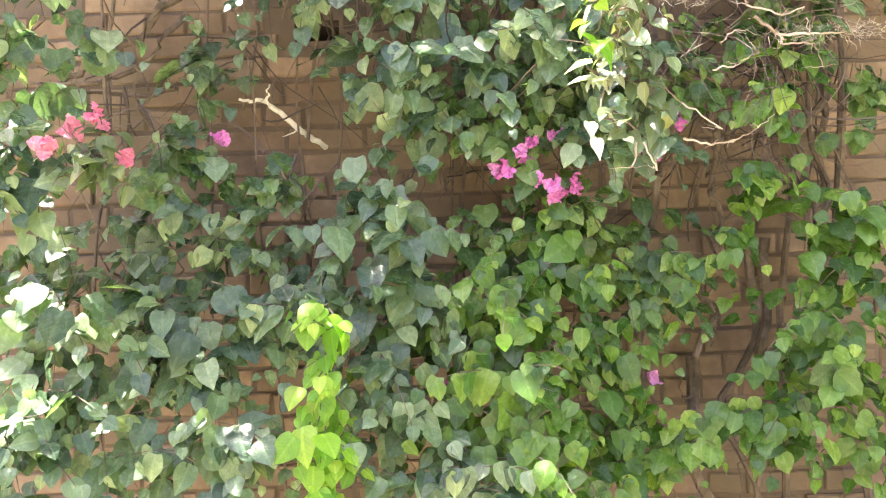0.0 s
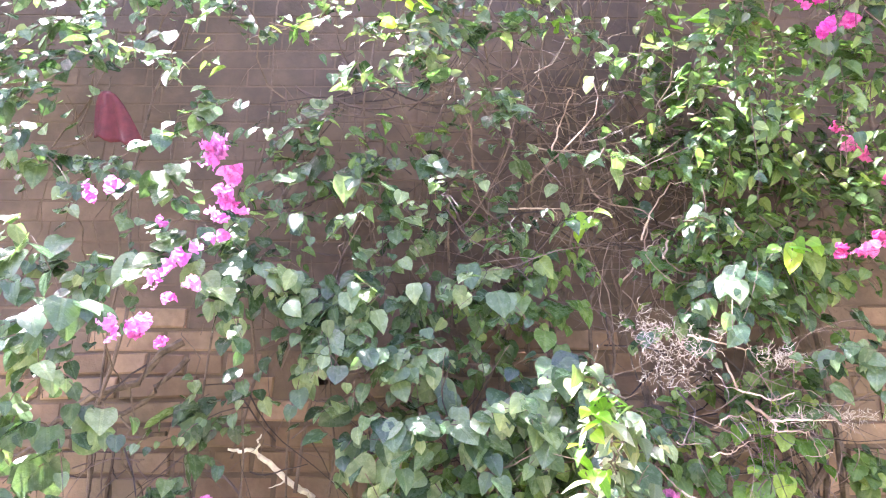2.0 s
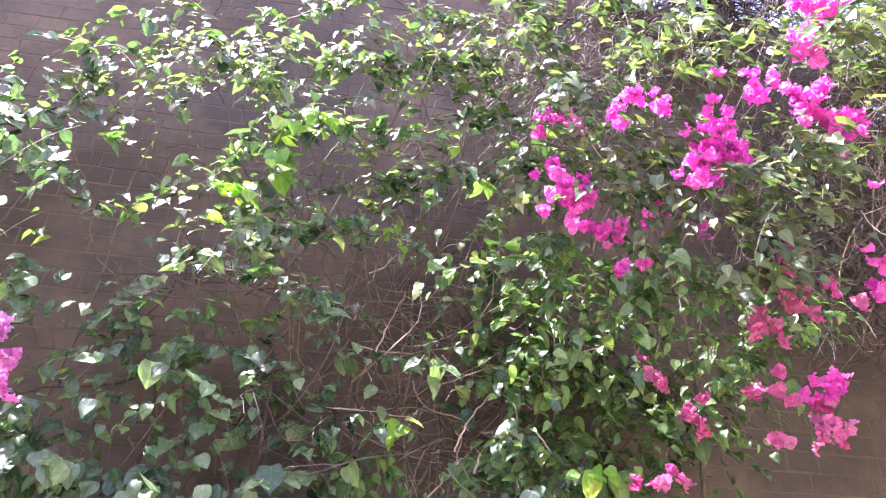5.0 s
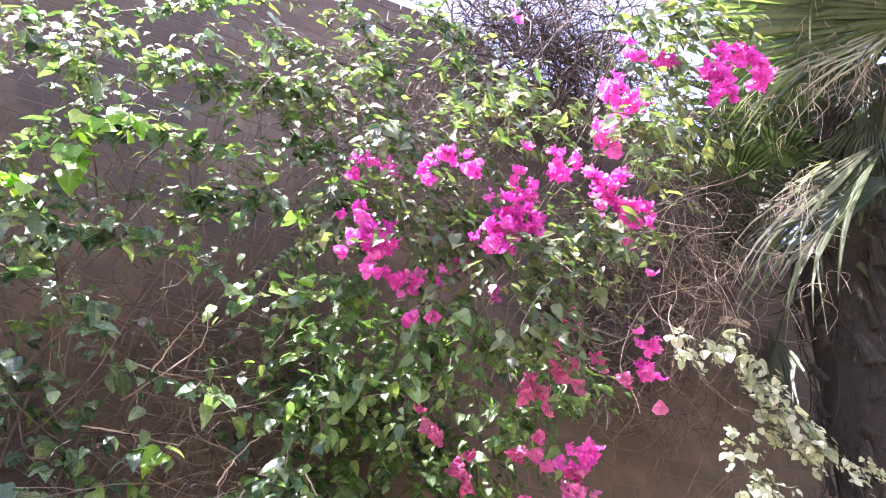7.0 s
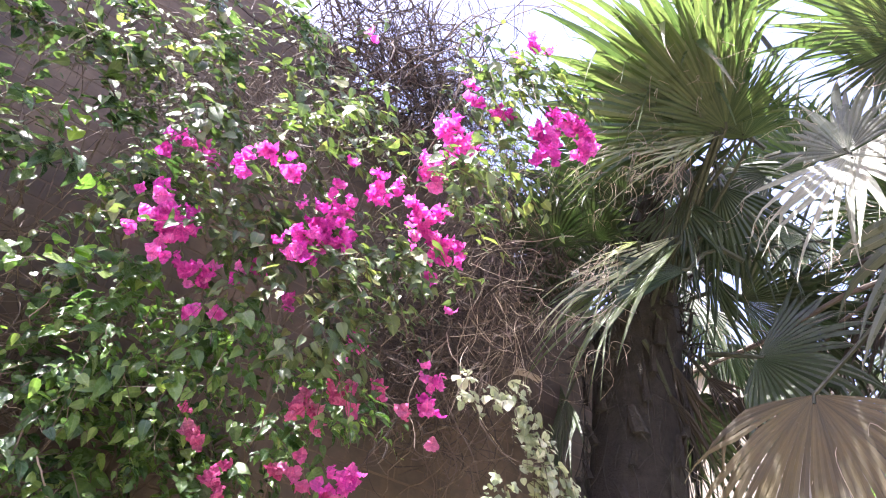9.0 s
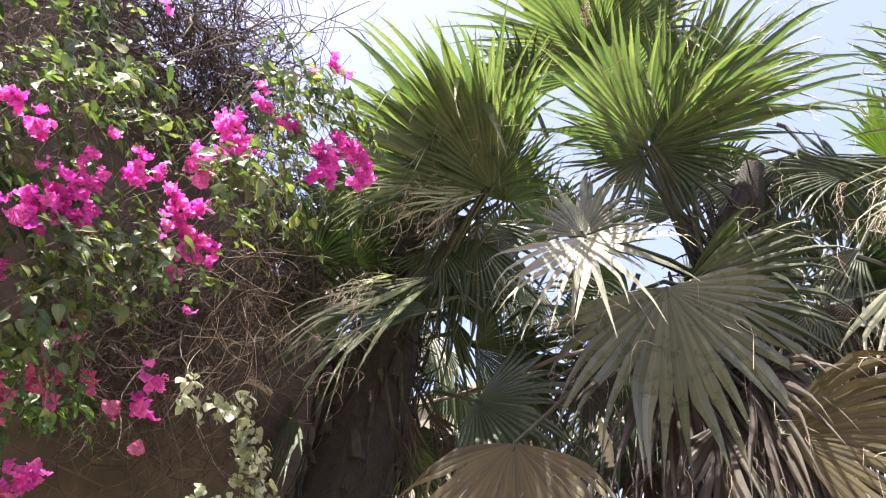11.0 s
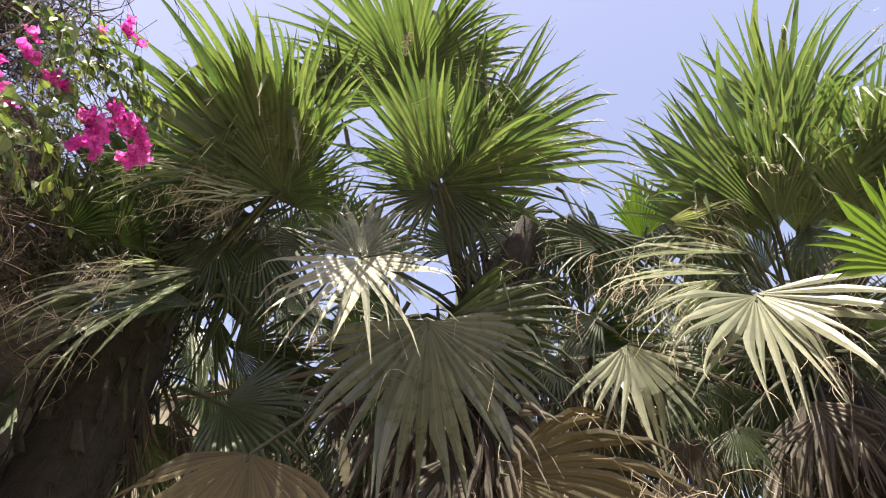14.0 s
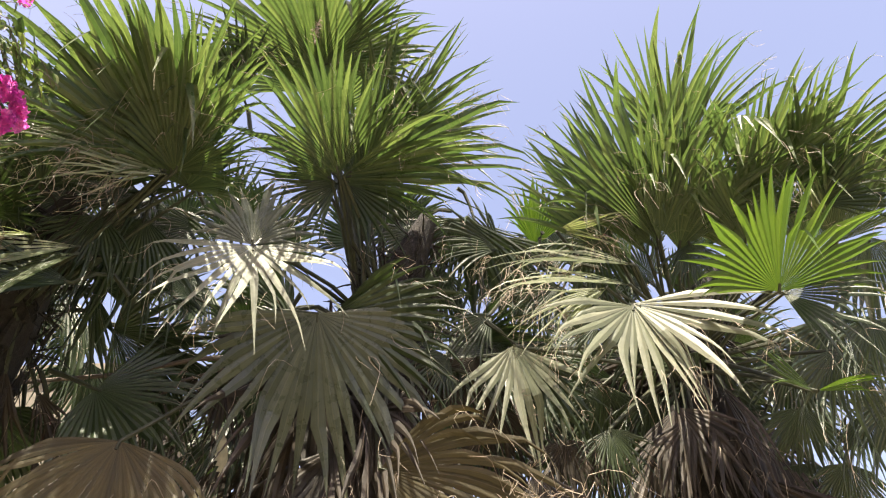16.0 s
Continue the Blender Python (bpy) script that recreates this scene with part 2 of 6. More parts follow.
class Soup:
    """Collects vertices and faces for one mesh."""

    def __init__(self):
        self.v, self.f, self.uv = [], [], []

    def add(self, verts, faces, uv=None):
        base = len(self.v)
        if uv:
            self.uv.extend(uv)
        self.v.extend(verts)
        self.f.extend(tuple(base + i for i in face) for face in faces)

    def tube(self, points, r0, r1, sides=5):
        points = [Vector(p) for p in points]
        n, base = len(points), len(self.v)
        for i, p in enumerate(points):
            along = (points[min(i + 1, n - 1)] - points[max(i - 1, 0)]).normalized()
            a = along.orthogonal().normalized()
            b = along.cross(a)
            r = r0 + (r1 - r0) * i / (n - 1)
            for k in range(sides):
                q = 2 * math.pi * k / sides
                self.v.append(p + (a * math.cos(q) + b * math.sin(q)) * r)
        for i in range(n - 1):
            for k in range(sides):
                l = (k + 1) % sides
                self.f.append((base + i * sides + k, base + i * sides + l, base + (i + 1) * sides + l, base + (i + 1) * sides + k))
        self.f.append(tuple(base + k for k in reversed(range(sides))))
        self.f.append(tuple(base + (n - 1) * sides + k for k in range(sides)))

    def data(self):
        return (self.v, self.f, self.uv) if len(self.uv) == len(self.v) else (self.v, self.f)


def wander(rng, start, end, steps, sway):
    """A crooked line from start to end."""
    a, b = Vector(start), Vector(end)
    seed = Vector((rng.uniform(-50, 50), rng.uniform(-50, 50), rng.uniform(-50, 50)))
    line = []
    for i in range(steps + 1):
        u = i / steps
        off = noise.noise_vector(seed + Vector((u * 4, 0, 0))) * sway * min(1, 4 * u + 0.1, 4 * (1 - u) + 0.4)
        line.append(a.lerp(b, u) + off)
    return line


def leaf_shape(width, fold, curl, ragged, seed, notch=1.0, point=1.0):
    """A pointed, folded leaf: stalk at the origin, tip along +y, face along +z. Its vertices, faces and UV."""
    r = random.Random(seed)
    rows = [0.0, 0.07, 0.17, 0.29, 0.42, 0.55, 0.68, 0.80, 0.91, 1.06]
    phase, wave = r.uniform(0, 6), 0.05 + ragged * 0.6
    flat = [(0.0, y) for y in rows]
    for sign in (1, -1):
        for k, y in enumerate(rows[1:-1], 1):
            u = y / 1.06
            x = 0.5 * math.sin(math.pi * u ** (0.60 + 0.05 * notch)) ** (0.72 + 0.22 * point * u)
            flat.append((sign * x * (1 + r.gauss(0, ragged)), y - 0.15 * notch * (1 - u) ** 6 * x * 4 + r.gauss(0, ragged * 0.3)))
    def bend(x, y):
        lift = fold * abs(x) - 0.5 * fold * x * x - curl * y * y + wave * abs(x) * math.sin(7 * y + phase * (1 if x > 0 else 1.7))
        return Vector((x * width, y, lift))
    verts = [bend(x, y) for x, y in flat]
    faces, n = [], len(rows)
    for o, flip in ((n, False), (2 * n - 2, True)):
        strip = [(0, o, 1)] + [(k, o + k - 1, o + k, k + 1) for k in range(1, n - 2)] + [(n - 2, o + n - 3, n - 1)]
        faces += [tuple(reversed(f)) if flip else f for f in strip]
    return verts, faces, flat


LEAVES = [leaf_shape(0.92, 0.14, 0.18, 0.02, 1, 0.9), leaf_shape(1.0, 0.06, 0.26, 0.02, 2, 0.5), leaf_shape(0.76, 0.24, 0.12, 0.025, 3, 0.2),
          leaf_shape(0.88, -0.12, 0.34, 0.025, 4, 0.4), leaf_shape(0.84, 0.3, 0.26, 0.03, 5, 0.7), leaf_shape(0.96, 0.03, 0.08, 0.03, 6, 0.8),
          leaf_shape(0.56, 0.34, 0.22, 0.03, 7, 0.0), leaf_shape(0.62, 0.22, 0.42, 0.035, 8, 0.0),
          leaf_shape(0.95, 0.1, 0.2, 0.09, 9, 0.4), leaf_shape(0.85, 0.2, 0.3, 0.11, 10, 0.1)]
WAVY = (0, 1, 3, 8, 8, 9, 9)
BROAD, NARROW = (0, 1, 2, 3, 4, 5), (2, 6, 6, 7, 7, 4)
LEAF_MESHES = {}


def leaf_mesh(kind, material):
    key = (kind, material.name)
    if key not in LEAF_MESHES:
        me = bpy.data.meshes.new("leaf")
        me.from_pydata(*[LEAVES[kind][0], [], LEAVES[kind][1]])
        lay_uv(me, LEAVES[kind][2])
        me.materials.append(material)
        me.polygons.foreach_set("use_smooth", [True] * len(me.polygons))
        LEAF_MESHES[key] = me
    return LEAF_MESHES[key]


def leaf_pose(rng, place, out, size, hang, lean=(0, 0, 0)):
    """A leaf hung by its stalk at place: its face towards out, its tip down and along lean."""
    face = Vector((out[0] + rng.gauss(0, 0.42), out[1] + rng.gauss(0, 0.35), out[2] + rng.gauss(0.3, 0.45))).normalized()
    tip = Vector((lean[0] + rng.gauss(0, 0.35), lean[1] + rng.gauss(-0.15, 0.3), lean[2] - hang + rng.gauss(0, 0.3)))
    tip = (tip - face * tip.dot(face)).normalized()
    side = tip.cross(face)
    s = size * min(1.4, max(0.45, rng.lognormvariate(-0.14, 0.3)))
    return Matrix(((side.x * s, tip.x * s, face.x * s, place.x), (side.y * s, tip.y * s, face.y * s, place.y),
                   (side.z * s, tip.z * s, face.z * s, place.z), (0, 0, 0, 1)))


def clump_shoots(rng, clumps, more, size):
    """Arching shoots for rounded clumps (x, y, z, half width, half height, count): each a line and its leaves (place, face, lean, size)."""
    for x, y, z, rx, rz, count in clumps:
        ry = min(0.16, 0.5 * (rx + rz))
        left = int(count * more)
        while left > 0:
            d = Vector((rng.gauss(0, 1), rng.gauss(-0.2, 1), rng.gauss(0.15, 1))).normalized() * rng.random() ** 0.45
            a = Vector((x + d.x * rx * 0.9, min(2.2, y + d.y * ry), z + d.z * rz * 0.9))
            way = Vector((rng.gauss(0, 0.8) + d.x * 0.4, rng.gauss(-0.25, 0.25), rng.gauss(-0.15, 0.65))).normalized()
            reach = min(0.34, max(0.07, (rx + rz) * rng.uniform(0.25, 0.75)))
            line = [a + way * reach * u + Vector((0, 0, -0.45 * reach * u * u)) for u in (0, 0.25, 0.5, 0.75, 1.0)]
            for p in line:
                p.y = min(p.y, 2.21)
            side = way.cross(Vector((0, -1, 0))).normalized()
            leaves = []
            n = max(2, int(reach / (size * 0.42)))
            for k in range(min(n, left)):
                u = (k + rng.random() * 0.7) / n * 3.99
                p = line[int(u)].lerp(line[int(u) + 1], u % 1) + Vector((rng.gauss(0, 0.006), rng.gauss(-0.01, 0.008), rng.gauss(0, 0.006)))
                lean = way * 0.5 + side * (0.75 if k % 2 else -0.75)
                leaves.append((p, Vector((d.x * 0.5, -0.75 + d.y * 0.25, 0.4 + d.z * 0.3)), lean, 1.12 - 0.13 * u))
            left -= n
            yield line, leaves


def climber(rng, label, category, clumps, material, size, more=1.25, singles=160, hang=1.0, stems=(), group="", kinds=BROAD):
    """A climbing plant on the wall: stems, leaves that can be told apart and the mass of foliage behind them."""
    foot = (clumps[0][0], 2.12, 0.0)
    plant = thing("climbing_plant", foot, label, category, group)
    growth = list(clump_shoots(rng, clumps, more, size))
    rng.shuffle(growth)
    mass, shoots, made = Soup(), Soup(), 0
    for line, leaves in growth:
        shoots.tube([v - Vector(foot) for v in line], 0.0021, 0.0009, 4)
        for p, out, lean, grown in leaves:
            kind = rng.choice(kinds)
            m = Matrix.Translation(-Vector(foot)) @ leaf_pose(rng, p, out, size * grown, hang * (1.15 if kinds is not NARROW else 0.7), lean * (0.6 if kinds is not NARROW else 1.0))
            made += 1
            if made <= singles:
                ob = new("leaf", leaf_mesh(kind, material))
                ob.parent = plant
                ob.matrix_basis = m
            else:
                mass.add([m @ v for v in LEAVES[kind][0]], LEAVES[kind][1], LEAVES[kind][2])
    if mass.v:
        part("foliage", mass.data(), material, plant, "", "stuff", True)
    for x, y, z, rx, rz, count in clumps:
        for _ in range(1):
            a, b = (x + rng.gauss(0, rx * 0.6), 2.2, z - rz - rng.uniform(0.0, 0.35)), (x + rng.gauss(0, rx * 0.6), min(2.19, y + 0.1), z + rz * rng.uniform(0.0, 1.2))
            r = rng.uniform(0.0015, 0.004)
            shoots.tube([v - Vector(foot) for v in wander(rng, a, b, 10, 0.09)], r, r * 0.6, 5)
    part("shoot", shoots.data(), M_BARK, plant, "thin green-brown shoots", "stuff")
    for (x0, z0, x1, z1, radius) in stems:
        stem = Soup()
        stem.tube([v - Vector(foot) for v in wander(rng, (x0, 2.17, z0), (x1, 2.12, z1), 14, 0.10)], radius, radius * 0.55, 7)
        part("stem", stem.data(), M_BARK, plant, "brown woody stem")
    return plant


def sprays(rng, plant, rows, material, size):
    """Leafy branches (start, end, leaf count) that reach out of a plant, their leaves hanging along them."""
    for x0, y0, z0, x1, y1, z1, count in rows:
        line = wander(rng, local(plant, (x0, y0, z0)), local(plant, (x1, y1, z1)), 10, 0.05)
        twig = Soup()
        twig.tube(line, 0.0035, 0.0015, 5)
        for _ in range(3):
            k = rng.randrange(1, 8)
            twig.tube(wander(rng, line[k], line[k] + Vector((rng.gauss(0, 0.06), rng.gauss(-0.03, 0.04), rng.gauss(0.02, 0.05))), 4, 0.02), 0.0018, 0.0008, 4)
        part("branch", twig.data(), M_BARK, plant, "thin leafy branch")
        for n in range(int(count * 2.8)):
            u = rng.random() * 9.99
            p = line[int(u)].lerp(line[int(u) + 1], u % 1) + Vector((rng.gauss(0, 0.016), rng.gauss(-0.005, 0.02), rng.gauss(-0.004, 0.018)))
            ob = new("leaf", leaf_mesh(rng.choice(NARROW), material))
            ob.parent = plant
            ob.matrix_basis = leaf_pose(rng, p, Vector((0, -0.5, 0.6)), size, 0.7)


def floret_mesh(rng, material):
    """Three papery bracts joined at one stalk, crumpled and half open."""
    verts, faces, uv = [Vector((0, 0, 0))], [], [(0.0, 0.0)]
    shape, quads, flat = LEAVES[rng.choice((0, 1, 3))]
    opening = rng.uniform(0.35, 0.75)
    for k in range(3):
        q = k * 2.094 + rng.gauss(0, 0.15)
        side = Vector((math.cos(q), math.sin(q), 0))
        tip = (side * 0.85 + Vector((0, 0, opening))).normalized()
        across = tip.cross(Vector((0, 0, 1))).normalized()
        face = across.cross(tip)
        index = {0: 0}
        for n, v in enumerate(shape[1:], 1):
            index[n] = len(verts)
            uv.append(flat[n])
            verts.append(across * v.x * 1.05 + tip * v.y - face * (v.z * 0.8 + rng.gauss(0, 0.11)))
        faces += [tuple(index[n] for n in quad) for quad in quads]
    me = bpy.data.meshes.new("flower")
    me.from_pydata(*[verts, [], faces])
    lay_uv(me, uv)
    me.materials.append(material)
    return me


FLORETS = {m.name: [floret_mesh(random.Random(k), m) for k in range(6)] for m in (M_BRACT, M_BRACT_PALE, M_BRACT_ROSE, M_BRACT_SALMON)}


def flowers(rng, plant, clusters, material, size, spread=0.022, more=1.7):
    """Clusters (x, y, z, count) of three-bract flowers on a plant."""
    for x, y, z, count in clusters:
        o = local(plant, (x, y, z))
        count = max(1, round(count * (more if count > 2 else 1)))
        for _ in range(count):
            off = Vector((rng.gauss(0, 1), rng.gauss(0, 0.7), rng.gauss(0, 1))) * spread * (count / 4) ** 0.4 * (count > 1)
            axis = Vector((off.x * 20 + rng.gauss(0, 0.5), rng.gauss(-0.7, 0.4), off.z * 20 + rng.gauss(0.15, 0.5))).normalized()
            ob = new("flower", rng.choice(FLORETS[material.name]))
            ob.parent = plant
            turn = axis.to_track_quat("Z", "Y") @ Euler((0, 0, rng.uniform(0, 6.28))).to_quaternion()
            ob.matrix_basis = Matrix.LocRotScale(o + off, turn, [size * rng.uniform(0.8, 1.2)] * 3)


def curling(rng, start, way, length, steps, bend):
    """A line that starts along way and keeps turning."""
    p, d = Vector(start), Vector(way).normalized()
    axis = Vector((rng.gauss(0, 1), rng.gauss(0, 1), rng.gauss(0, 1))).normalized()
    line = [p.copy()]
    for _ in range(steps):
        axis = (axis + Vector((rng.gauss(0, 0.6), rng.gauss(0, 0.6), rng.gauss(0, 0.6)))).normalized()
        d = (Matrix.Rotation(bend * rng.uniform(0.2, 1.4), 3, axis) @ d).normalized()
        p = p + d * (length / steps)
        line.append(p.copy())
    return line


def tangle(rng, name, label, centre, radii, count, material, length, radius, drop=0.0, category="twigs", bend=0.5, forks=1):
    """A heap of thin dead twigs that curl across one another, some of them forked."""
    ob = thing(name, centre, label, category)
    for share in range(4):
        soup = Soup()
        for _ in range(count // 4):
            d = Vector((rng.gauss(0, 1), rng.gauss(0, 1), rng.gauss(0, 1))).normalized() * rng.random() ** 0.4
            a = Vector((d.x * radii[0], d.y * radii[1], d.z * radii[2]))
            way = Vector((rng.gauss(0, 1), rng.gauss(0, 0.7), rng.gauss(-drop, 0.8)))
            r = radius * rng.uniform(0.4, 1.2) * (1.8 if rng.random() < 0.08 else 1)
            line = curling(rng, a, way, length * rng.uniform(0.5, 1.4), 8, bend)
            soup.tube(line, r, r * 0.4, 4)
            for _ in range(rng.randrange(forks + 1)):
                k = rng.randrange(2, 7)
                soup.tube(curling(rng, line[k], line[k + 1] - line[k] + Vector((rng.gauss(0, 1), rng.gauss(0, 1), rng.gauss(0, 1))) * length * 0.1, length * 0.45, 5, bend), r * 0.6, r * 0.3, 3)
        part("twig", soup.data(), material, ob, "", "stuff")
    return ob


# ---- ground and wall ----
ground = Soup()
ground.add([(-300, -300, 0), (300, -300, 0), (300, 300, 0), (-300, 300, 0)], [(0, 1, 2, 3)])
tagged(part("ground", ground.data(), M_GROUND, None), "dry brown garden soil", "ground", "", "structure")

WALL_X0, WALL_X1, WALL_TOP, FACE = -7.0, 4.2, 5.00, 2.25
MID_X, MID_TOP, STEP_X, LOW_TOP = 1.6, 4.85, 2.85, 4.2
HOLE = (-0.447, -0.307, 1.925, 1.99)


def box(soup, x0, x1, y0, y1, z0, z1):
    v = [(x, y, z) for x in (x0, x1) for y in (y0, y1) for z in (z0, z1)]
    soup.add([Vector(p) for p in v], [(0, 1, 3, 2), (4, 6, 7, 5), (0, 4, 5, 1), (2, 3, 7, 6), (0, 2, 6, 4), (1, 5, 7, 3)])


core = Soup()
hx0, hx1, hz0, hz1 = HOLE
for span in ((WALL_X0, hx0, -0.3, WALL_TOP), (hx1, MID_X, -0.3, WALL_TOP), (MID_X, STEP_X, -0.3, MID_TOP), (STEP_X, WALL_X1, -0.3, LOW_TOP), (hx0, hx1, -0.3, hz0), (hx0, hx1, hz1, WALL_TOP)):
    box(core, span[0], span[1], FACE + 0.008, FACE + 0.34, span[2], span[3])
box(core, hx0 - 0.05, hx1 + 0.05, FACE + 0.342, FACE + 0.40, hz0 - 0.05, hz1 + 0.05)  # back of the hole
wall = part("wall_north", core.data(), M_MORTAR, None)
tagged(wall, "old brown brick garden wall with crumbling lime mortar", "wall", "", "structure")

# unseen walls added behind the walker and to the left, to cut low skylight
south = Soup()
box(south, WALL_X0, 3.0, -4.6, -4.3, -0.3, 4.2)
box(south, WALL_X0 - 0.3, WALL_X0, -4.6, FACE + 0.34, -0.3, 4.2)
tagged(part("unseen_wall_south", south.data(), M_PALE_WALL, None), "unseen plain wall added behind the walker against skylight", "wall", "", "structure")
rng = random.Random(11)


def brick_box(w, h, d, chip, e=0.006):
    """A worn brick, its face towards -y, edges broken."""
    v = []
    for y, inset in ((0.0, e), (e, 0.0), (d, 0.0)):
        for sx, sz in ((-1, -1), (1, -1), (1, 1), (-1, 1)):
            v.append(Vector((sx * (w / 2 - inset) + chip * sx * sz * 0.3, y, sz * (h / 2 - inset) + chip * sx * 0.4)))
    f = [(0, 1, 2, 3)]
    for r in (0, 4):
        for k in range(4):
            l = (k + 1) % 4
            f.append((r + k, r + 4 + k, r + 4 + l, r + l))
    return v, f


# ---- plants on the wall ----
VINE_LEFT = [
    (-0.96, 1.7, 1.76, 0.15, 0.14, 52), (-0.93, 1.6, 1.44, 0.1, 0.11, 35), (-0.67, 2.1, 1.81, 0.13, 0.17, 28), (-0.71, 2.0, 1.58, 0.1, 0.1, 19),
    (-0.83, 1.95, 1.3, 0.3, 0.12, 57), (-0.53, 2.0, 1.33, 0.19, 0.14, 37), (-0.96, 1.8, 1.11, 0.22, 0.16, 76), (-0.68, 1.85, 1.1, 0.22, 0.13, 63),
    (-0.88, 1.8, 0.94, 0.26, 0.1, 59), (-0.57, 1.75, 0.82, 0.13, 0.17, 51), (-1.01, 1.7, 0.81, 0.11, 0.12, 35), (-0.84, 1.95, 0.95, 0.09, 0.09, 19),
    (-0.81, 1.8, 0.79, 0.09, 0.09, 13),
]
STEMS_LEFT = [(-0.78, 2.05, -1.3, 1.68, 0.014), (-0.76, 2.0, -1.2, 1.70, 0.010), (-0.8, 1.77, -1.3, 1.73, 0.008), (-0.62, 0.1, -0.70, 2.3, 0.006), (-0.50, 0.3, -0.58, 2.2, 0.005), (-1.05, 0.6, -1.0, 2.6, 0.006), (-1.3, 2.72, -0.7, 2.78, 0.005)]
vine_left = climber(rng, "climbing vine with dull blue-green heart-shaped leaves on the brick wall", "vine", VINE_LEFT, M_LEAF_BLUE, 0.062, 2.2, 200, 1.0, STEMS_LEFT, "climbers on the wall")
VINE_MIDDLE = [
    (-0.2, 1.9, 1.27, 0.21, 0.12, 53), (-0.37, 1.9, 1.11, 0.2, 0.12, 49), (-0.13, 1.9, 1.07, 0.21, 0.14, 59), (-0.15, 1.8, 0.9, 0.13, 0.16, 47),
    (0.0, 1.75, 0.72, 0.25, 0.1, 59),
    (-0.2, 1.95, 1.52, 0.05, 0.06, 6), (0.09, 1.95, 1.76, 0.25, 0.19, 88), (-0.19, 1.95, 1.79, 0.08, 0.17, 18), (0.3, 1.9, 1.86, 0.17, 0.09, 33),
    (0.45, 1.85, 1.72, 0.12, 0.19, 49), (0.48, 1.85, 1.53, 0.15, 0.07, 25), (-0.14, 1.9, 1.39, 0.09, 0.09, 19),
]
STEMS_MIDDLE = [(-0.35, 0.1, -0.30, 2.2, 0.006), (-0.25, 0.1, -0.42, 2.4, 0.005), (0.10, 0.1, 0.02, 2.3, 0.006), (0.2, 0.1, 0.14, 2.2, 0.005), (-0.1, 0.1, 0.3, 2.6, 0.007)]
vine_middle = climber(rng, "climbing vine with green pointed leaves over the brick wall", "vine", VINE_MIDDLE, M_LEAF_BLUE, 0.064, 2.3, 240, 1.0, STEMS_MIDDLE, "climbers on the wall")
VINE_GREEN = [
    (0.16, 1.9, 1.07, 0.23, 0.2, 92), (0.16, 1.8, 0.9, 0.2, 0.19, 90), (0.22, 1.75, 0.77, 0.13, 0.17, 51),
]
climber(rng, "fresh green climber with broad toothed leaves on the brick wall", "vine", VINE_GREEN, M_LEAF_BRIGHT, 0.062, 2.3, 200, 1.1, [(0.15, 0.0, 0.2, 1.3, 0.007)], "climbers on the wall", WAVY)
VINE_YOUNG = [
    (-0.28, 1.65, 1.1, 0.03, 0.06, 12), (-0.28, 1.65, 0.97, 0.04, 0.08, 18), (-0.29, 1.65, 0.84, 0.05, 0.09, 21), (-0.29, 1.65, 0.72, 0.05, 0.08, 20),
]
climber(rng, "young lime-green shoot with soft leaves hanging before the vine", "vine", VINE_YOUNG, M_LEAF_LIME, 0.056, 1.5, 90, 1.1, [])
VINE_RIGHT = [
    (0.33, 1.95, 1.18, 0.12, 0.2, 49), (0.45, 1.95, 0.96, 0.12, 0.14, 35), (0.46, 1.95, 0.68, 0.12, 0.12, 32), (1.05, 1.95, 1.28, 0.17, 0.16, 52),
    (1.07, 1.95, 1.03, 0.17, 0.19, 62), (1.01, 1.95, 0.87, 0.17, 0.16, 52), (1.13, 1.95, 0.7, 0.08, 0.17, 28), (0.64, 1.95, 1.14, 0.06, 0.09, 9),
    (0.8, 1.95, 1.25, 0.07, 0.08, 8), (0.76, 1.95, 0.82, 0.05, 0.06, 7), (0.88, 1.95, 1.7, 0.11, 0.14, 31), (0.63, 1.95, 0.69, 0.14, 0.12, 35),
    (0.85, 1.95, 1.41, 0.09, 0.06, 14), (0.86, 1.95, 0.75, 0.11, 0.08, 19), (1.18, 1.95, 1.32, 0.06, 0.06, 11),
]
STEMS_RIGHT = [(0.66, 1.9, 0.69, 1.46, 0.013), (0.69, 1.5, 0.55, 1.0, 0.014), (0.82, 1.8, 0.82, 1.25, 0.014), (0.82, 1.27, 0.75, 0.86, 0.017), (0.75, 0.9, 0.78, 0.0, 0.020), (0.93, 1.3, 0.87, 0.1, 0.014), (1.18, 2.1, 1.09, 1.4, 0.018), (1.13, 2.0, 1.12, 0.9, 0.011), (1.2, 2.0, 1.15, 1.2, 0.013), (0.99, 1.25, 0.93, 0.5, 0.017), (0.5, 0.1, 0.62, 2.1, 0.005), (0.62, 0.4, 0.57, 1.7, 0.006)]
climber(rng, "climbing plant with broad glossy green leaves and bare woody stems", "vine", VINE_RIGHT, M_LEAF_BRIGHT, 0.060, 2.3, 200, 1.0, STEMS_RIGHT, "climbers on the wall", WAVY)
